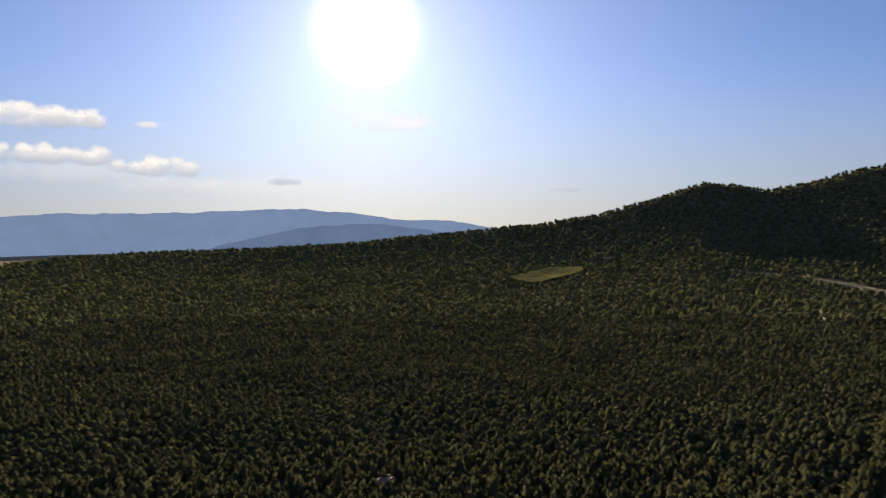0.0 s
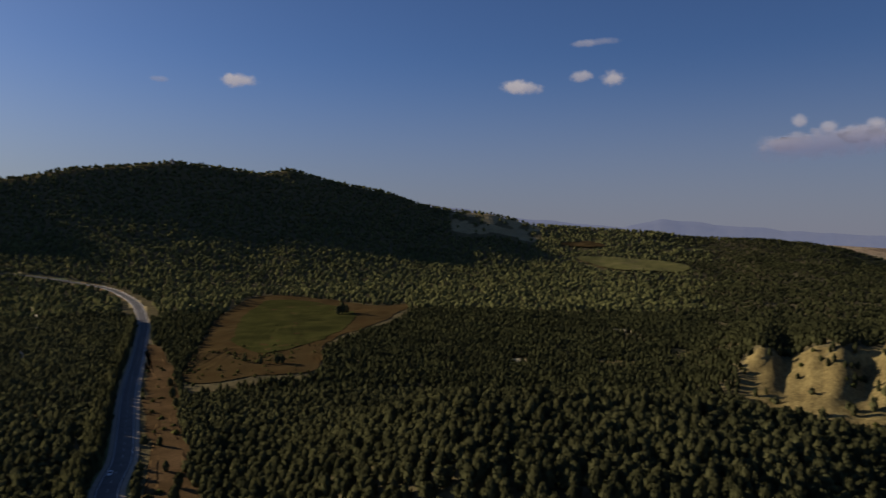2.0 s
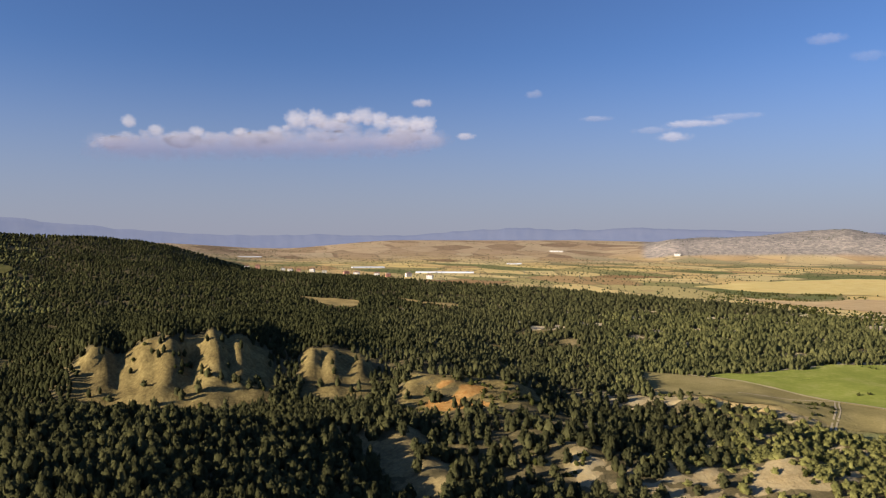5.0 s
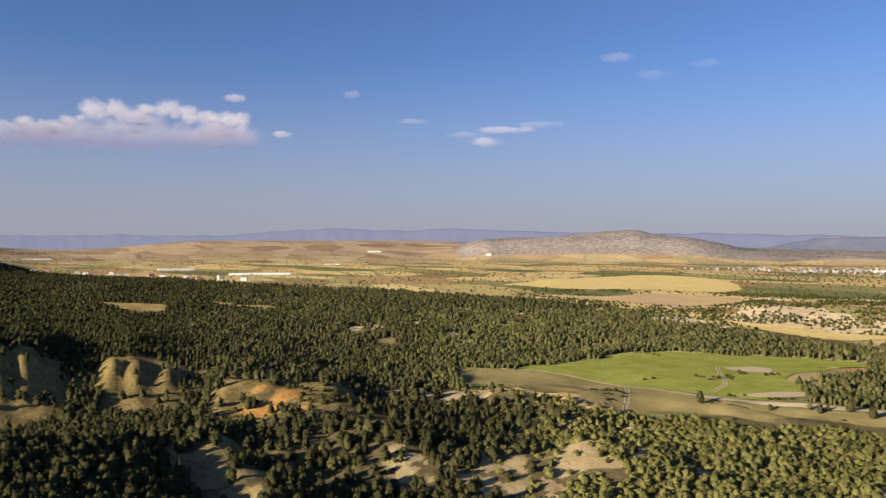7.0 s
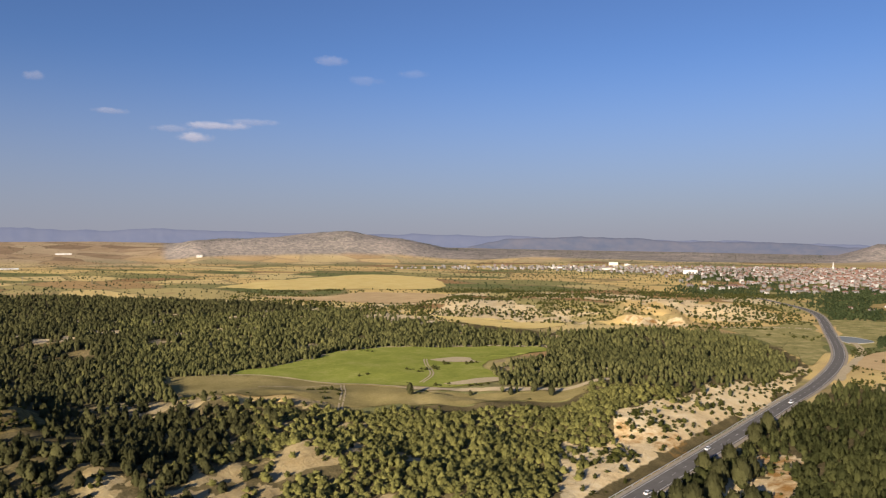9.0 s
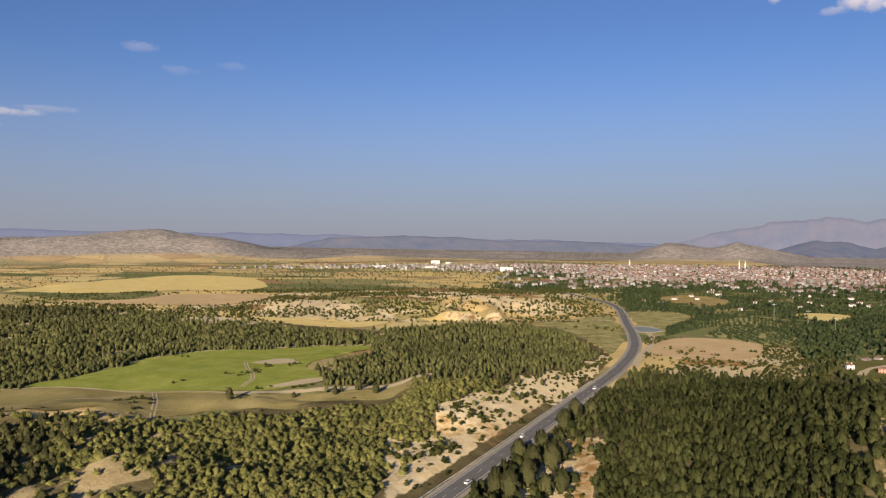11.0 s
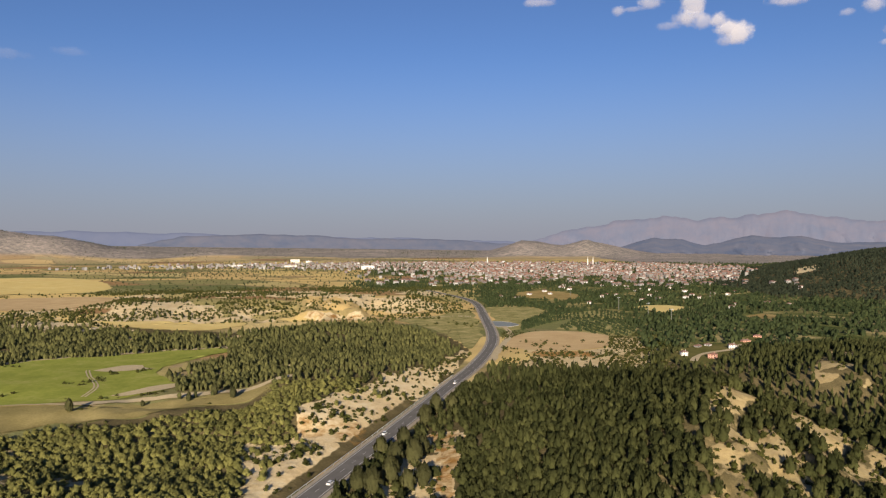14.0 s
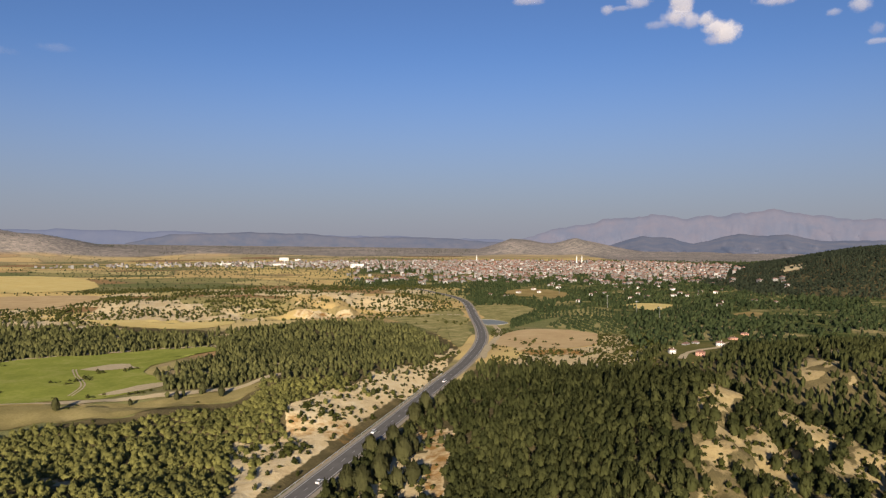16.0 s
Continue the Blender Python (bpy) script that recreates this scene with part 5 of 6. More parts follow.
# ---- town ----
def town_stuff(name, x, y, w, d, h, turn, tiled, label):
    """Very many small far houses as one object: walls and roofs."""
    n = len(x)
    z = height(x, y)
    c, s = np.cos(turn), np.sin(turn)

    def placed(u, v, k):
        return np.stack([x + u * c - v * s, y + u * s + v * c, z + k], -1)

    a, b = w / 2, d / 2
    walls = [placed(p * a, q * b, k) for k in (np.full(n, -3.0), h) for p, q in ((-1, -1), (1, -1), (1, 1), (-1, 1))]
    e = 0.5
    rise = np.where(tiled, np.minimum(w, d) * 0.42, 0.4)
    inset = np.where(tiled, np.maximum(a - b, 0.2), a)
    inset_v = np.where(tiled, 0.1, b)
    roof = [placed(p * (a + e), q * (b + e), h + 0.02) for p, q in ((-1, -1), (1, -1), (1, 1), (-1, 1))]
    roof += [placed(p * inset, q * inset_v, h + rise) for p, q in ((-1, -1), (1, -1), (1, 1), (-1, 1))]
    v1 = np.stack(walls, 1).reshape(-1, 3)
    v2 = np.stack(roof, 1).reshape(-1, 3)
    q = np.array([(0, 1, 5, 4), (1, 2, 6, 5), (2, 3, 7, 6), (3, 0, 4, 7)])
    r = np.array([(0, 1, 5, 4), (1, 2, 6, 5), (2, 3, 7, 6), (3, 0, 4, 7), (4, 5, 6, 7)])
    base = np.arange(n)[:, None, None] * 8
    f1, f2 = (q[None] + base).reshape(-1, 4), (r[None] + base).reshape(-1, 4) + len(v1)
    me = mesh_of(name, np.concatenate([v1, v2]), np.concatenate([f1, f2]), RENDER_WALL)
    me.materials.append(ROOF_TILE), me.materials.append(FLAT_ROOF)
    me.polygons.foreach_set("material_index", np.concatenate([np.zeros(len(f1), np.int32), np.repeat(np.where(tiled, 1, 2), 5).astype(np.int32)]))
    return tagged(new(name, me), label, "houses", kind="stuff")


def town_plan():
    x, y, g = scatter(13.5, 950, 2900, 139, 203, 151)
    r, a = np.hypot(x, y), heading(x, y)
    front = np.interp(a, (139, 150, 158, 163, 167, 171, 175, 180, 184, 188, 191, 193), (2450, 2300, 2150, 2050, 1850, 1680, 1600, 1640, 1660, 1560, 1540, 2600))
    back = np.interp(a, (139, 146, 158, 164, 170, 185, 191, 193), (2650, 2740, 2800, 2780, 2740, 2660, 2420, 1950))
    core = np.interp(a, (139, 150, 160, 166, 171, 190, 193), (0.07, 0.18, 0.28, 0.40, 0.60, 0.58, 0.0))
    inside_town = sm(r, front, front + 300) * (r < back)
    fringe = 0.15 * bump(a, 160, 170, 194, 196) * sm(r, front - 650, front - 300)
    fringe = np.maximum(fringe * (r > 1450), 0.03 * bump(a, 172.5, 174, 195, 197) * bump(r, 1000, 1150, 1500, 1600))
    for key in ("pale", "olive", "orchard"):
        fringe = fringe * (1 - inside(x, y, FIELD_EDGE[key]))
    keep = g.uniform(0, 1, len(x)) < np.maximum(core * inside_town * (0.5 + 0.8 * fbm(x, y, 140, 153)), fringe * (r < np.maximum(back, 1500)))
    return x[keep], y[keep], r[keep], a[keep], g


def build_town():
    x, y, r, a, g = town_plan()
    w, d = g.uniform(5.0, 8.8, len(x)), g.uniform(5.0, 7.8, len(x))
    h = 3.2 * g.choice([1, 1, 1, 2, 2, 2, 3], len(x))
    tiled = g.uniform(0, 1, len(x)) < np.interp(a, (150, 165, 172), (0.2, 0.5, 0.85))
    turn = g.uniform(-0.5, 0.5, len(x)) + np.floor(vnoise(x, y, 300, 155) * 4) * 0.4
    near = np.argsort(r)[:190]
    rest = np.setdiff1d(np.arange(len(x)), near)
    town_stuff("town_houses", x[rest], y[rest], w[rest], d[rest], h[rest], turn[rest], tiled[rest], "crowded town of pale houses with red tile roofs")
    models = [house("house", 8.5, 7.5, 2, RENDER_WALL, True, "pale rendered two-storey house with red tile roof", 3, "house", False),
              house("house", 7.5, 6.5, 1, RENDER_WALL, True, "small rendered house with red tile roof", 3, "house", False),
              house("house", 9, 8, 2, RENDER_WALL, True, "broad rendered house with red hipped roof", 3, "house", False),
              house("apartment_building", 10.5, 9, 3, RENDER_WALL, False, "pale flat-roofed apartment block at the town's edge", 3, "building", False),
              house("cottage", 6.5, 6, 1, WHITE_WALL, True, "small white cottage with red roof among orchards", 2, "house", False)]
    for i in near:
        k = 4 if r[i] < 1480 else 3 if not tiled[i] and h[i] > 8 else int(g.integers(0, 3))
        tagged(copy_thing(models[k], pose(x[i], y[i], ground_z(x[i], y[i]), 0, 0, math.degrees(turn[i]))), group="houses of the town")
    for m in models:
        remove(m)


build_town()


# ---- single buildings ----
def build_buildings():
    g = np.random.default_rng(160)
    # row of houses at the far edge of the wood
    for k, (az, r) in enumerate(((92.0, 2225), (92.8, 2250), (94.7, 2210), (95.25, 2190), (95.9, 2165), (96.95, 2125), (97.9, 2095), (99.6, 2015),
                                 (100.4, 2000), (102.0, 1950), (102.9, 1900), (104.5, 1860), (106.2, 1790))):
        w, st = 11 + 5 * g.uniform(), 2 + int(g.uniform() > 0.6)
        ob = house("house", w, 10, st, (WHITE_WALL, PINK_WALL, WHITE_WALL)[k % 3], k % 4 != 2,
                   ("white house with red roof at the forest's edge", "salmon-coloured house at the forest's edge", "tall white house at the forest's edge")[k % 3])
        put(ob, az, r, -az + g.uniform(-25, 25), 0.0)
        tagged(ob, group="houses along the forest edge")
    # farmstead in the orchards
    for az, r, w, d, st, mat, turn, label in ((187.5, 632, 9, 8, 2, WHITE_WALL, 20, "white farmhouse with a red tile roof"),
                                             (189.55, 626, 11, 9, 2, PINK_WALL, -15, "salmon-pink farmhouse with a red tile roof"),
                                             (190.9, 686, 11, 9, 2, WHITE_WALL, 10, "white two-storey farmhouse with red roof"),
                                             (191.8, 735, 14, 7, 1, PINK_WALL, 35, "long low barn with a red roof"),
                                             (192.6, 772, 13, 8, 1, PINK_WALL, 5, "low farm building with a red roof"),
                                             (188.5, 684, 12, 7, 1, RENDER_WALL, 60, "long farm shed with a tiled roof"),
                                             (189.2, 694, 9, 7, 1, RENDER_WALL, -30, "small farm shed among orchard trees")):
        put(house("farmhouse", w, d, st, mat, True, label, 3), az, r, -az + turn, 0.1).scale = (0.58, 0.58, 0.58)
    # slab block on the rise behind the town, and white works on the plain
    for az, r, w, d, st, label in ((157.35, 2950, 36, 13, 4, "large white slab block on the rise behind town"), (158.4, 2930, 24, 11, 2, "low white annex beside the slab block"),
                                   (157.0, 2480, 42, 14, 2, "long white block before the town"), (153.0, 2560, 36, 14, 2, "long white block before the town"),
                                   (116.2, 3900, 70, 25, 2, "white works building far out on the plain"), (125.3, 3450, 26, 16, 3, "white building at the hill's foot"),
                                   (112.8, 2900, 34, 14, 1, "long low white barn on the plain"), (163.0, 2250, 40, 18, 4, "pale block at the town's edge")):
        put(house("white_building", w, d, st, WHITE_WALL, False, label, 8, "building", False), az, r, -az, 0.0)
    # keeper's house in the wood, and a roof among the near pines
    put(house("forest_house", 13, 9, 2, WHITE_WALL, True, "pale house in a gap of the pine wood", 3), 12.9, 1700, -12.9, 0.0)
    put(house("forest_house", 9, 6, 1, RENDER_WALL, True, "low tiled house among the near pines", 2), -4.85, 297, 15, 0.0)
    # mosque towers over the roofs
    tower = empty("minaret")
    bm = bmesh.new()
    bmesh.ops.create_cone(bm, segments=10, radius1=2.2, radius2=1.7, depth=38, matrix=Matrix.Translation((0, 0, 19)))
    part("shaft", bm, WHITE_WALL, tower)
    bm = bmesh.new()
    bmesh.ops.create_cone(bm, segments=12, radius1=2.0, radius2=3.0, depth=2.4, matrix=Matrix.Translation((0, 0, 29)))
    part("balcony", bm, WHITE_WALL, tower)
    bm = bmesh.new()
    bmesh.ops.create_cone(bm, segments=10, radius1=2.0, radius2=0.1, depth=9, matrix=Matrix.Translation((0, 0, 42.4)))
    part("spire", bm, CONCRETE, tower, "grey conical spire")
    tagged(tower, "slender white minaret rising over the town's roofs", "tower", "minarets of the town")
    put(tower, 180.35, 2390, 0, 12)
    stand(tower, 180.75, 2380, 0, 12)
    stand(tower, 172.5, 2650, 0, 18)
    # lookout on the summit
    hut = empty("lookout_tower")
    part("base", boxed((-2.5, -2.5, -2, 2.5, 2.5, 5)), CONCRETE, hut)
    part("cabin", boxed((-3.2, -3.2, 5, 3.2, 3.2, 8.5)), RENDER_WALL, hut)
    part("roof", hip_roof(6.4, 6.4, 8.5, 2.0), ROOF_TILE, hut)
    put(tagged(hut, "small fire lookout on the hill's summit", "tower"), 36.8, 2095, 0)


build_buildings()


def greenhouse(width, length, label):
    """A run of arched film tunnels side by side."""
    root = empty("greenhouse")
    n = max(1, int(width / 8))
    for k in range(n):
        bm = bmesh.new()
        arc = [(4 * math.cos(math.pi * i / 8) * 0.98, 2.0 + 2.0 * math.sin(math.pi * i / 8)) for i in range(9)]
        prof = [(3.92, 0.0)] + arc + [(-3.92, 0.0)]
        ends = [[bm.verts.new((s * length / 2, u + (k - (n - 1) / 2) * 8, z)) for u, z in prof] for s in (-1, 1)]
        for i in range(len(prof) - 1):
            bm.faces.new((ends[0][i], ends[0][i + 1], ends[1][i + 1], ends[1][i]))
        bm.faces.new(ends[0][::-1]), bm.faces.new(ends[1])
        part("tunnel", bm, FILM, root)
    return tagged(root, label, "greenhouse")


put(greenhouse(48, 110, "row of white film greenhouse tunnels on farmland"), 101.3, 2480, -101.5 + 8)
put(greenhouse(32, 170, "long white greenhouse tunnels beyond the wood"), 107.4, 2110, -107.4 - 4)
put(greenhouse(40, 110, "white greenhouse tunnels far out on the plain"), 92.2, 3600, -92.6)
put(greenhouse(24, 60, "small white greenhouse among green plots"), 112.9, 2950, -112)


FIELD_EDGE["bare_patch"] = outline(((143.2, 604), (144.4, 612), (145.8, 606), (147.3, 600), (146.4, 588), (144.6, 592)), 9.0)
FIELD_EDGE["bare_corner"] = outline(((144.6, 503), (146.4, 512), (148.0, 528), (148.9, 520), (147.6, 506), (146.0, 498)), 7.0)
build_field("bare_patch", "bare_patch", TRACK, "bare whitish ground in the crop field", 0.7)
build_field("bare_patch", "bare_corner", TRACK, "bare pale ground at the crop's corner", 0.7)


# ---- pond, tracks and rails ----
def build_pond():
    ring = outline(((172.6, 850), (173.7, 848), (175.0, 822), (174.9, 812), (173.6, 796), (172.9, 815)), 1.0)
    n = len(ring)
    z = float(height(ring[:, 0], ring[:, 1]).max()) + 0.3
    bank = mesh_of("bank", np.concatenate([np.c_[ring, np.full(n, z - 2)], np.c_[ring, np.full(n, z + 0.2)], np.c_[ring * 0.996 + ring.mean(0) * 0.004, np.full(n, z + 0.2)]]),
                   np.array([(a * n + i, a * n + (i + 1) % n, (a + 1) * n + (i + 1) % n, (a + 1) * n + i) for a in (0, 1) for i in range(n)]), CONCRETE)
    bm = bmesh.new()
    bm.faces.new([bm.verts.new((p[0], p[1], z)) for p in ring])
    me = bpy.data.meshes.new("pond")
    bm.to_mesh(me)
    me.materials.append(WATER)
    pond = tagged(new("pond", me), "small grey irrigation pond beside the road", "water", kind="structure")
    part("bank", bank, CONCRETE, pond)


build_pond()


def track(points, width, label, lift=0.6, twin=False, material=None):
    line = spline([polar(a, r) for a, r in points], 3.0)
    line = line + 1.6 * (np.stack([vnoise(line[:, 0], line[:, 1], 14, 5), vnoise(line[:, 0], line[:, 1], 14, 6)], 1) - 0.5)
    vs, fs, n = [], [], 0
    for off in ((-1.1, 1.1) if twin else (0,)):
        d = np.gradient(line, axis=0)
        d /= np.hypot(d[:, 0], d[:, 1])[:, None]
        side = np.stack([d[:, 1], -d[:, 0]], 1)
        wide = width * (0.7 + 0.6 * vnoise(line[:, 0], line[:, 1], 11, 7))[:, None]
        a, b = line + side * (off - wide / 2), line + side * (off + wide / 2)
        m = len(line)
        vs.append(np.concatenate([np.c_[a, height(a[:, 0], a[:, 1]) + lift], np.c_[b, height(b[:, 0], b[:, 1]) + lift]]))
        i = np.arange(m - 1)
        fs.append(np.stack([i, i + m, i + m + 1, i + 1], 1) + n)
        n += 2 * m
    return tagged(new("dirt_track", mesh_of("dirt_track", np.concatenate(vs), np.concatenate(fs), material or TRACK, True)), label, "track", kind="structure")


track(((126.0, 560), (128.8, 554), (132.3, 529), (136.0, 508), (141.3, 487)), 2.6, "pale dirt track along the green crop")
track(((141.3, 487), (144.5, 482), (147.5, 480), (152.5, 482), (157.3, 486)), 8.0, "wide pale dirt track at the field's edge")
track(((136.0, 508), (136.1, 480), (136.0, 460), (135.8, 436)), 0.9, "twin wheel ruts across the stubble", twin=True)
track(((129.5, 505), (132.5, 500), (136.0, 506)), 1.6, "faint pale path over the stubble")
track(((142.7, 603), (142.6, 580), (142.9, 555), (143.1, 530), (142.3, 505)), 1.0, "twin wheel ruts in the green crop", twin=True)
track(((131.0, 588), (133.5, 615), (136.5, 660), (140.5, 675), (144.9, 680), (149.0, 682), (152.4, 680)), 9.0, "pale grass margin round the crop field", 0.4)
track(((172.9, 580), (173.4, 640), (174.1, 700), (174.2, 760), (173.8, 800)), 6.0, "pale slip lane beside the road")
track(((26.9, 1225), (27.5, 1150), (27.95, 1030), (28.0, 900), (27.4, 757), (26.3, 650)), 5.0, "pale forest lane on the wooded slope", 1.0)
track(((188.2, 605), (188.7, 640), (189.8, 660), (190.6, 672), (191.6, 715)), 5.0, "pale farm lane between the houses")
track(((178.6, 800), (179.6, 830), (181.0, 855), (182.2, 850)), 4.0, "pale earth terrace in the olive plot")
track(((163.5, 880), (166.5, 890), (169.5, 905), (171.6, 900)), 9.0, "grassy pale verge before the road bend", 0.5)


def guard_rail(k0, k1, offset, label):
    """A steel beam on posts along the road."""
    line = ROAD_LINE[k0:k1]
    d = np.gradient(line, axis=0)
    d /= np.hypot(d[:, 0], d[:, 1])[:, None]
    at = line + np.stack([d[:, 1], -d[:, 0]], 1) * offset
    z = height(line[:, 0], line[:, 1], False) + 0.35
    rail = empty("guard_rail")
    n = len(at)
    inner = at - np.stack([d[:, 1], -d[:, 0]], 1) * 0.08 * math.copysign(1, offset)
    v = np.concatenate([np.c_[at, z + 0.45], np.c_[at, z + 0.78], np.c_[inner, z + 0.70], np.c_[inner, z + 0.53]])
    i = np.arange(n - 1)
    f = np.concatenate([np.stack([a * n + i, a * n + i + 1, b * n + i + 1, b * n + i], 1) for a, b in ((0, 1), (1, 2), (2, 3), (3, 0))])
    part("beam", mesh_of("beam", v, f, STEEL), STEEL, rail)
    post = None
    for q in range(0, n, 2):
        if post is None:
            post = part("post", boxed((-0.08, -0.08, -0.4, 0.08, 0.08, 0.75)), STEEL, rail)
            ob = post
        else:
            ob = new("post", post.data)
            ob.parent = rail
        ob.location = (at[q][0], at[q][1], z[q])
    return tagged(rail, label, "guard rail")


guard_rail(near_index(155, 270), near_index(170.5, 520), -7.0, "galvanised guard rail along the embankment")
guard_rail(near_index(31.0, 1330), near_index(34.8, 900), 7.0, "pale guard rail inside the wooded bend")
guard_rail(near_index(29.0, 1385), near_index(34.4, 1080), -7.0, "pale guard rail outside the wooded bend")


# ---- cars on the road ----
def car(paint, label, long=4.4, van=False):
    root = empty("car")
    bm = bmesh.new()
    half = 0.88
    top = 1.0 if not van else 1.15
    prof = [(-long / 2, 0.35), (-long / 2, 0.85), (-long / 2 + 0.25, top - 0.05), (long / 2 - 1.2, top - 0.05), (long / 2 - 0.15, 0.8), (long / 2, 0.55), (long / 2, 0.32)]
    sides = [[bm.verts.new((s * half, u, z)) for u, z in prof] for s in (-1, 1)]
    n = len(prof)
    for i in range(n):
        bm.faces.new((sides[0][i], sides[0][(i + 1) % n], sides[1][(i + 1) % n], sides[1][i]))
    bm.faces.new(sides[0][::-1]), bm.faces.new(sides[1])
    part("body", bm, paint, root)
    roof = 1.45 if not van else 1.95
    front, back = long / 2 - 1.15, -long / 2 + (0.5 if not van else 0.1)
    for name, w0, w1, mat, z0, z1 in (("cabin", 0.80, 0.62, GLASS_DARK, top - 0.06, roof - 0.05), ("roof", 0.66, 0.62, paint, roof - 0.05, roof)):
        bm = bmesh.new()
        if name == "cabin":
            lo, hi = (back, front), (back + 0.45, front - 0.75)
        else:
            lo, hi = (back + 0.42, front - 0.72), (back + 0.5, front - 0.8)
        vs = [bm.verts.new((sx_ * w, u, z)) for w, (u0, u1), z in ((w0, lo, z0), (w1, hi, z1)) for sx_, u in ((-1, u0), (1, u0), (1, u1), (-1, u1))]
        for f in ((0, 1, 5, 4), (1, 2, 6, 5), (2, 3, 7, 6), (3, 0, 4, 7), (4, 5, 6, 7), (3, 2, 1, 0)):
            bm.faces.new([vs[i] for i in f])
        part(name, bm, mat, root, "dark glazed cabin" if name == "cabin" else "")
    for sx_ in (-1, 1):
        for u in (-long / 2 + 0.8, long / 2 - 0.85):
            turn = Matrix.Translation((sx_ * 0.82, u, 0.32)) @ Matrix.Rotation(math.pi / 2, 4, "Y")
            bm = bmesh.new()
            bmesh.ops.create_cone(bm, cap_ends=True, segments=14, radius1=0.32, radius2=0.32, depth=0.2, matrix=turn)
            wheel = part("wheel", bm, TYRE, root)
            bm = bmesh.new()
            bmesh.ops.create_cone(bm, cap_ends=True, segments=10, radius1=0.19, radius2=0.19, depth=0.22, matrix=turn)
            part("rim", bm, RIM, wheel)
        part("tail_lamp", boxed((sx_ * 0.7 - 0.15, -long / 2 - 0.02, 0.62, sx_ * 0.7 + 0.15, -long / 2 + 0.03, 0.8)), LAMP_RED, root)
        part("headlight", boxed((sx_ * 0.65 - 0.17, long / 2 - 0.1, 0.56, sx_ * 0.65 + 0.17, long / 2 + 0.01, 0.7)), LAMP_CLEAR, root)
    return tagged(root, label, "car", "cars on the road")


def drive(ob, az, r, lane, south):
    """Set a car on a lane of the road, heading south or north."""
    k = near_index(az, r)
    p, q = ROAD_LINE[k], ROAD_LINE[min(k + 1, len(ROAD_LINE) - 1)]
    d = (q - p) / np.hypot(*(q - p))
    at = p + np.array([d[1], -d[0]]) * lane
    head = math.degrees(math.atan2(d[1], d[0])) - 90 + (0 if south else 180)
    ob.matrix_basis = pose(at[0], at[1], float(height(p[:1], p[1:], False)[0]) + 0.5, 0, 0, head)


drive(car(CAR_WHITE, "white hatchback driving on the asphalt road"), 159.6, 293, 2.0, True)
drive(car(CAR_WHITE, "white saloon driving on the asphalt road", 4.6), 163.3, 343, 1.8, True)
drive(car(CAR_WHITE, "white car driving on the asphalt road"), 163.9, 362, -2.0, False)
drive(car(CAR_WHITE, "white van farther along the asphalt road", 4.9, True), 169.4, 490, 2.0, True)
drive(car(CAR_DARK, "dark car on the shaded road"), 167.9, 436, 2.0, True)
drive(car(CAR_WHITE, "white car on the shaded road below the pines"), 30.8, 287, -2.0, False)
drive(car(CAR_WHITE, "silver-white car on the shaded road"), 32.3, 334, 2.0, True)


# ---- pylons on the plain ----
def pylon():
    root = empty("power_pole")
    bm = bmesh.new()
    bmesh.ops.create_cone(bm, segments=6, radius1=0.35, radius2=0.18, depth=19, matrix=Matrix.Translation((0, 0, 9)))
    part("pole", bm, POLE_GREY, root)
    part("cross_arm", boxed((-2.6, -0.12, 16.6, 2.6, 0.12, 16.9)), STEEL, root)
    for u in (-2.4, 0, 2.4):
        part("insulator", boxed((u - 0.1, -0.1, 16.9, u + 0.1, 0.1, 17.5)), GLASS_DARK, root)
    return tagged(root, "grey concrete power pole with a cross arm", "power pole", "poles on the plain")


first_pole = pylon()
for az, r in ((110.2, 1960), (113.7, 1900), (118.0, 1840), (184.9, 930), (182.7, 1010), (186.6, 860), (179.0, 1230)):
    stand(first_pole, az, r, -az + 30)
put(first_pole, 106.8, 2010, -80)


# ---- clouds: heaps of soft puffs, far off ----
def cloud_material(name, shade, lit, glow):
    m = Nodes(name, 1.0, 0.0)
    soft = m.node("ShaderNodeAttribute")
    soft.attribute_name = "soft"
    tone = m.node("ShaderNodeAttribute")
    tone.attribute_name = "tone"
    n = m.math("SUBTRACT", m.math("ADD", m.math("MULTIPLY", m.noise(0.012, 6.0, 0.6), 0.6), m.math("MULTIPLY", m.noise(0.035, 5.0, 0.65), 0.4)), 0.5)
    body = m.step(m.math("ADD", soft.outputs["Fac"], m.math("MULTIPLY", n, 1.9)), 0.06, 0.80)
    thin = m.node("ShaderNodeAttribute")
    thin.attribute_name = "thick"
    m.link(m.math("MULTIPLY", body, thin.outputs["Fac"]), m.bsdf.inputs["Alpha"])
    # lit tops and shaded bases are painted by tone, and the puffs glow
    c = m.mix(tone.outputs["Fac"], shade, lit)
    m.color(m.mix(1.0, c, (0.28, 0.28, 0.28), "MULTIPLY"))
    m.link(c, m.bsdf.inputs["Emission Color"])
    m.bsdf.inputs["Emission Strength"].default_value = glow
    return m.mat


CLOUD = cloud_material("cloud", (0.20, 0.205, 0.30), (0.50, 0.465, 0.475), 0.72)
CLOUD_WEST = cloud_material("sunward_cloud", (0.40, 0.46, 0.55), (0.95, 0.92, 0.85), 0.5)
CLOUD_FAR = 4300.0


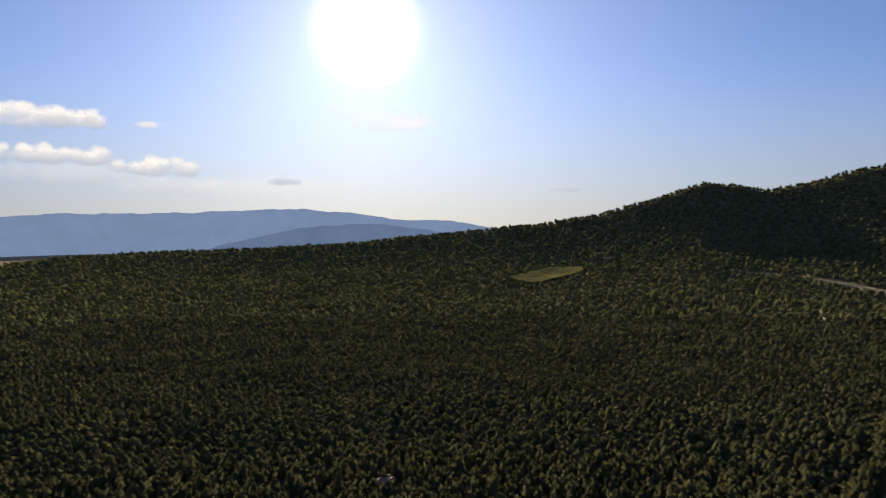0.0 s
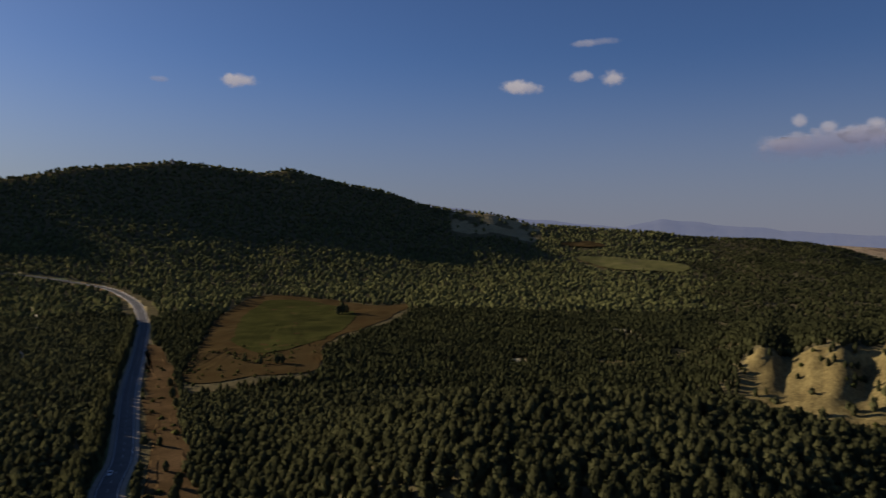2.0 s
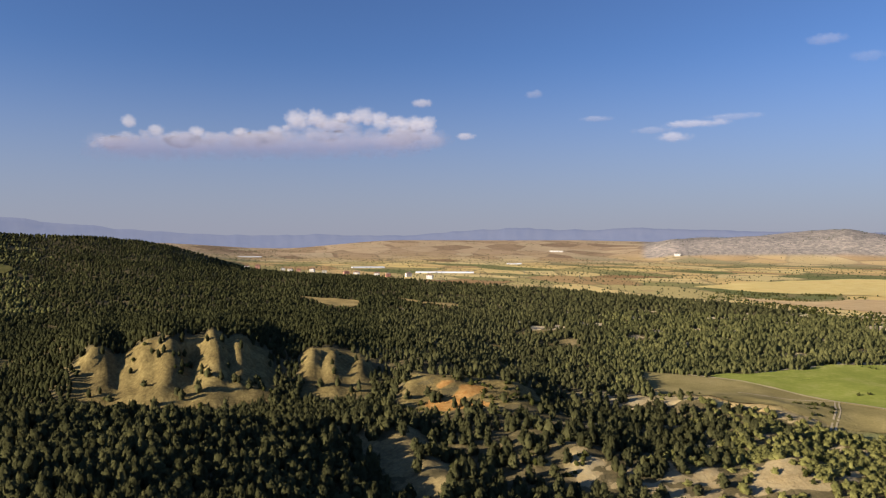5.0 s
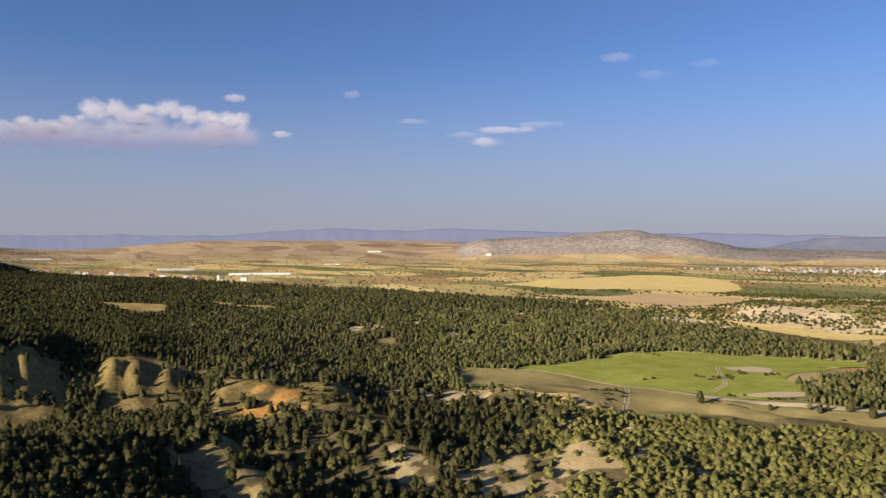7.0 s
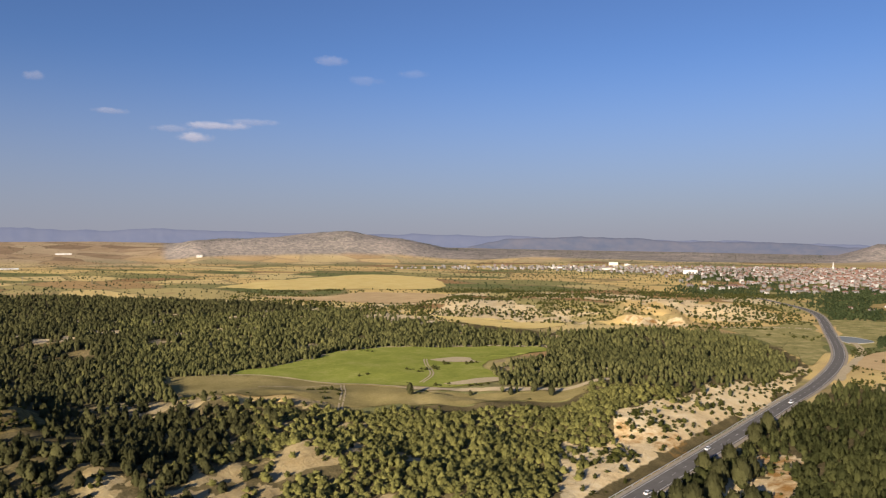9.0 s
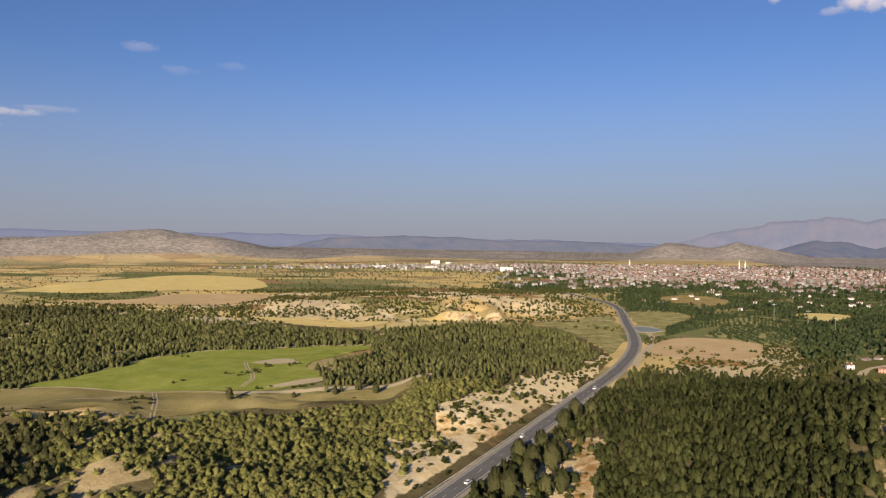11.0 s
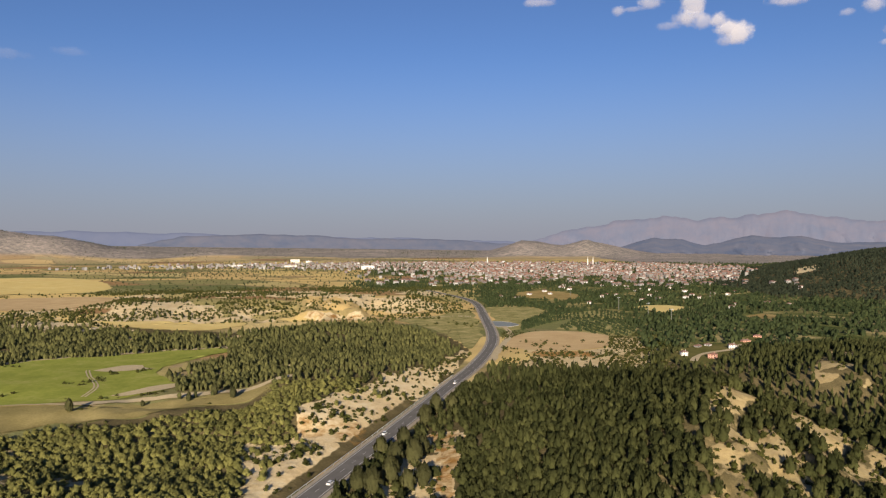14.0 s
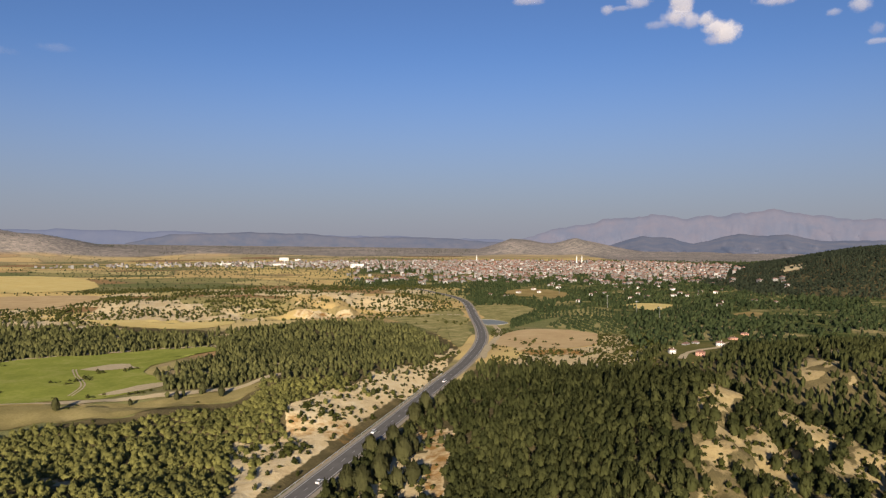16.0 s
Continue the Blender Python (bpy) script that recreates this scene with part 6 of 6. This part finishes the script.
def cloud(label, puffs, seed, material=None):
    """puffs: heading, height in degrees, width and height in degrees, tone 0 to 1, thickness 0 to 1."""
    g = np.random.default_rng(seed)
    vs, fs, soft, tone, thick, n = [], [], [], [], [], 0
    seg = 14
    for k, (az, el, w, h, t, th) in enumerate(puffs):
        dist = CLOUD_FAR + 4 * k + g.uniform(-1.5, 1.5)
        cx, cy = polar(az, dist * math.cos(radians(el)))
        centre = np.array([cx, cy, EYE_Z + dist * math.sin(radians(el))])
        right = np.array([math.cos(radians(az)), -math.sin(radians(az)), 0])
        away = centre / np.linalg.norm(centre)
        up = np.cross(right, away)
        a, b = dist * radians(w) * 0.68, dist * radians(h) * 0.68
        ring = [centre - away * 0.35 * b]
        for q in (0.45, 0.8, 1.0):
            for s in range(seg):
                ang = 2 * math.pi * s / seg
                ring.append(centre + right * a * q * math.cos(ang) + up * b * q * math.sin(ang) - away * b * 0.35 * (1 - q * q))
        vs += ring
        soft += [1.0] + [0.62] * seg + [0.25] * seg + [0.0] * seg
        tone += [float(np.clip(t + 0.35 * np.dot(p - centre, up) / max(b, 1), 0, 1)) for p in ring]
        thick += [th] * len(ring)
        for s in range(seg):
            u = (s + 1) % seg
            fs.append((n, n + 1 + s, n + 1 + u, n + 1 + u))
            for q in range(2):
                fs.append((n + 1 + q * seg + s, n + 1 + (q + 1) * seg + s, n + 1 + (q + 1) * seg + u, n + 1 + q * seg + u))
        n += len(ring)
    tri = []
    for f in fs:
        tri.append(f[:3])
        if f[2] != f[3]:
            tri.append((f[0], f[2], f[3]))
    me = mesh_of("cloud", np.array(vs), np.array(tri), material or CLOUD, True)
    for key, values in (("soft", soft), ("tone", tone), ("thick", thick)):
        layer = me.attributes.new(key, "FLOAT", "POINT")
        layer.data.foreach_set("value", np.array(values, np.float32))
    ob = new("cloud", me)
    ob.visible_shadow = False
    return tagged(ob, label, "cloud", kind="structure")


def cumulus_bank():
    """A soft mauve base, a ragged middle, and bright lumps along the top."""
    g = np.random.default_rng(31)

    def top_at(a):
        return float(np.interp(a, (80, 82.6, 84, 87, 90, 93, 95, 96, 101, 104, 106, 107.5), (6.7, 7.3, 7.9, 8.1, 8.2, 8.4, 8.8, 9.4, 9.8, 9.4, 9.2, 8.0)))

    puffs = [(a, 6.5 + 0.04 * (a - 84), 4.6, 1.5, 0.02, 0.3) for a in np.arange(83, 106, 2.1)]
    puffs += [(a, 7.4 + 0.045 * (a - 94), 3.4, 1.5, 0.14, 0.5) for a in np.arange(83.5, 106, 1.6)]
    for k in range(70):
        a = g.uniform(81.5, 106.5)
        top, w = top_at(a), g.uniform(1.0, 2.2)
        puffs.append((a, g.uniform(6.9 + 0.03 * (a - 84), max(7.1, top - 0.5)), w, w * 0.5, 0.2 + 0.3 * g.uniform(), 0.36))
    for k in range(60):
        a = 81.5 + 25 * (k + g.uniform(-0.5, 0.5)) / 60
        w = g.uniform(0.5, 1.0)
        puffs.append((a, top_at(a) - g.uniform(0.15, 0.7), w, w * 0.8, 0.45 + 0.3 * g.uniform(), 0.45))
    # bright lumps
    for a, e, w, h in ((83.7, 8.55, 1.0, 0.8), (85.55, 8.05, 1.1, 0.7), (88.4, 8.1, 1.0, 0.7), (91.5, 8.2, 1.3, 0.7), (95.9, 9.3, 1.9, 1.3), (97.3, 9.45, 1.6, 1.2),
                       (99.3, 9.55, 1.3, 0.7), (100.9, 9.75, 1.9, 1.1), (102.2, 9.55, 1.4, 0.9), (103.6, 9.3, 1.2, 0.8), (105.1, 9.15, 1.5, 1.1), (106.0, 9.1, 1.4, 1.1)):
        puffs += [(a, e, w, h, 0.78, 0.6), (a + 0.1, e - 0.2 * h, w * 0.8, h * 0.7, 0.66, 0.4)]
    return puffs


cloud("long cumulus bank with bright tops and grey-mauve base", cumulus_bank(), 1)
cloud("small white cumulus in blue sky", [(41.5, 12.0, 2.4, 0.9, 0.8, 0.9), (41.0, 11.9, 1.3, 0.9, 0.8, 0.8)], 2)
cloud("tiny wisp of white cloud", [(35.9, 11.7, 1.2, 0.4, 0.5, 0.4)], 3)
cloud("small flat white cumulus", [(63.0, 12.0, 2.0, 1.0, 0.9, 0.95), (63.9, 11.8, 2.6, 0.9, 0.7, 0.85)], 4)
cloud("tiny white cumulus puff", [(68.2, 12.6, 1.5, 0.8, 0.7, 0.8)], 5)
cloud("small round white cumulus", [(70.6, 12.4, 1.6, 1.2, 0.8, 0.95)], 6)
cloud("thin white wisp high up", [(68.4, 15.0, 1.6, 0.5, 0.6, 0.5), (69.8, 15.1, 2.2, 0.5, 0.6, 0.35)], 7)
cloud("tiny white puff beside the bank", [(105.6, 10.7, 1.5, 0.6, 0.6, 0.6)], 8)
cloud("tiny white puff beside the bank", [(109.1, 8.15, 1.4, 0.55, 0.6, 0.6)], 9)
cloud("short slanting wisp of cloud", [(114.5, 11.3, 1.3, 0.6, 0.5, 0.24)], 10)
cloud("thin flat streak of cloud", [(119.3, 9.3, 2.4, 0.4, 0.5, 0.26)], 11)
cloud("long flat streaks of white cloud", [(125.0, 7.7, 2.4, 0.7, 0.6, 0.5), (126.6, 8.65, 4.6, 0.55, 0.65, 0.5), (129.0, 9.0, 4.0, 0.5, 0.5, 0.22), (123.4, 8.3, 2.6, 0.5, 0.5, 0.22)], 12)
cloud("faint wispy cloud", [(135.2, 13.8, 2.2, 0.7, 0.6, 0.2)], 13)
cloud("very faint wisp of cloud", [(137.8, 12.4, 2.6, 0.7, 0.5, 0.12)], 14)
cloud("bright ragged cumulus high over the mountains", [
    (188.1, 17.0, 1.5, 1.6, 0.85, 0.8), (187.9, 16.1, 1.7, 1.3, 0.8, 0.8), (188.8, 15.6, 1.4, 1.0, 0.7, 0.6), (189.9, 15.6, 1.3, 1.0, 0.85, 0.8), (190.5, 14.95, 1.7, 1.1, 0.85, 0.85),
    (191.4, 14.6, 1.7, 1.5, 0.95, 0.9), (190.7, 14.2, 1.8, 0.8, 0.6, 0.6), (186.4, 15.5, 1.8, 0.6, 0.5, 0.35), (187.2, 15.9, 1.5, 0.8, 0.6, 0.45)], 15)
cloud("thin cloud streak high up", [(185.0, 17.2, 1.7, 0.8, 0.7, 0.6), (182.7, 16.85, 1.0, 0.7, 0.7, 0.55), (183.8, 16.9, 1.6, 0.4, 0.6, 0.35)], 16)
cloud("thin cloud streak high up", [(176.6, 17.8, 2.2, 0.6, 0.7, 0.5)], 17)
cloud("thin cloud high up", [(194.6, 16.4, 2.6, 0.8, 0.8, 0.6)], 18)
cloud("thin cloud high up", [(199.9, 15.4, 1.3, 1.0, 0.8, 0.6), (198.2, 15.1, 1.0, 0.5, 0.7, 0.4), (200.9, 13.7, 1.0, 0.8, 0.6, 0.3), (200.9, 12.9, 1.4, 0.4, 0.7, 0.4)], 19)
cloud("very faint wisp of cloud", [(141.7, 12.95, 2.0, 0.6, 0.6, 0.1)], 26)
def heap(a0, a1, base, top, n, seed):
    """Lumps with bright crowns over grey, shaded bellies."""
    g = np.random.default_rng(seed)
    puffs = []
    for k in range(n):
        a, q = a0 + (a1 - a0) * (k + g.uniform(-0.4, 0.4)) / n, g.uniform(0, 1)
        high = base + (top - base) * (0.45 + 0.55 * q)
        w = g.uniform(0.8, 1.5)
        puffs += [(a, base + 0.2 * g.uniform(), w * 1.6, w * 0.6, 0.35, 0.45), (a, 0.5 * (base + high), w * 1.2, w * 0.7, 0.3 + 0.3 * g.uniform(), 0.6), (a, high, w, w * 0.7, 1.0, 0.85)]
    return puffs


cloud("sunlit cumulus heap low in the west", heap(-32.0, -29.4, 8.6, 9.9, 5, 41) + heap(-29.0, -25.0, 8.8, 9.7, 8, 42), 20, CLOUD_WEST)
cloud("tiny bright puff", [(-22.1, 9.05, 1.6, 0.5, 0.9, 0.8)], 21, CLOUD_WEST)
cloud("hazy sunlit cloud bank near the horizon", heap(-32.0, -24.5, 6.3, 7.1, 10, 43) + heap(-24.0, -18.5, 5.6, 6.5, 7, 44)
      + [(-27.5, 5.4, 10.0, 1.6, 0.7, 0.4), (-20.5, 4.7, 8.0, 1.4, 0.75, 0.35), (-12.0, 4.6, 14.0, 2.0, 0.95, 0.3)], 22, CLOUD_WEST)
cloud("small grey cloud strip", [(-12.3, 5.1, 2.6, 0.6, 0.15, 0.6)], 23, CLOUD_WEST)
cloud("bright veil of cloud under the sun", [(-4.1, 9.9, 7.0, 1.7, 1.0, 0.4), (-2.8, 9.6, 4.0, 0.9, 1.0, 0.5), (-7.5, 10.6, 4.0, 1.2, 1.0, 0.3)], 24, CLOUD_WEST)
cloud("small grey cloud strip", [(9.9, 4.35, 2.8, 0.4, 0.2, 0.4)], 25, CLOUD_WEST)
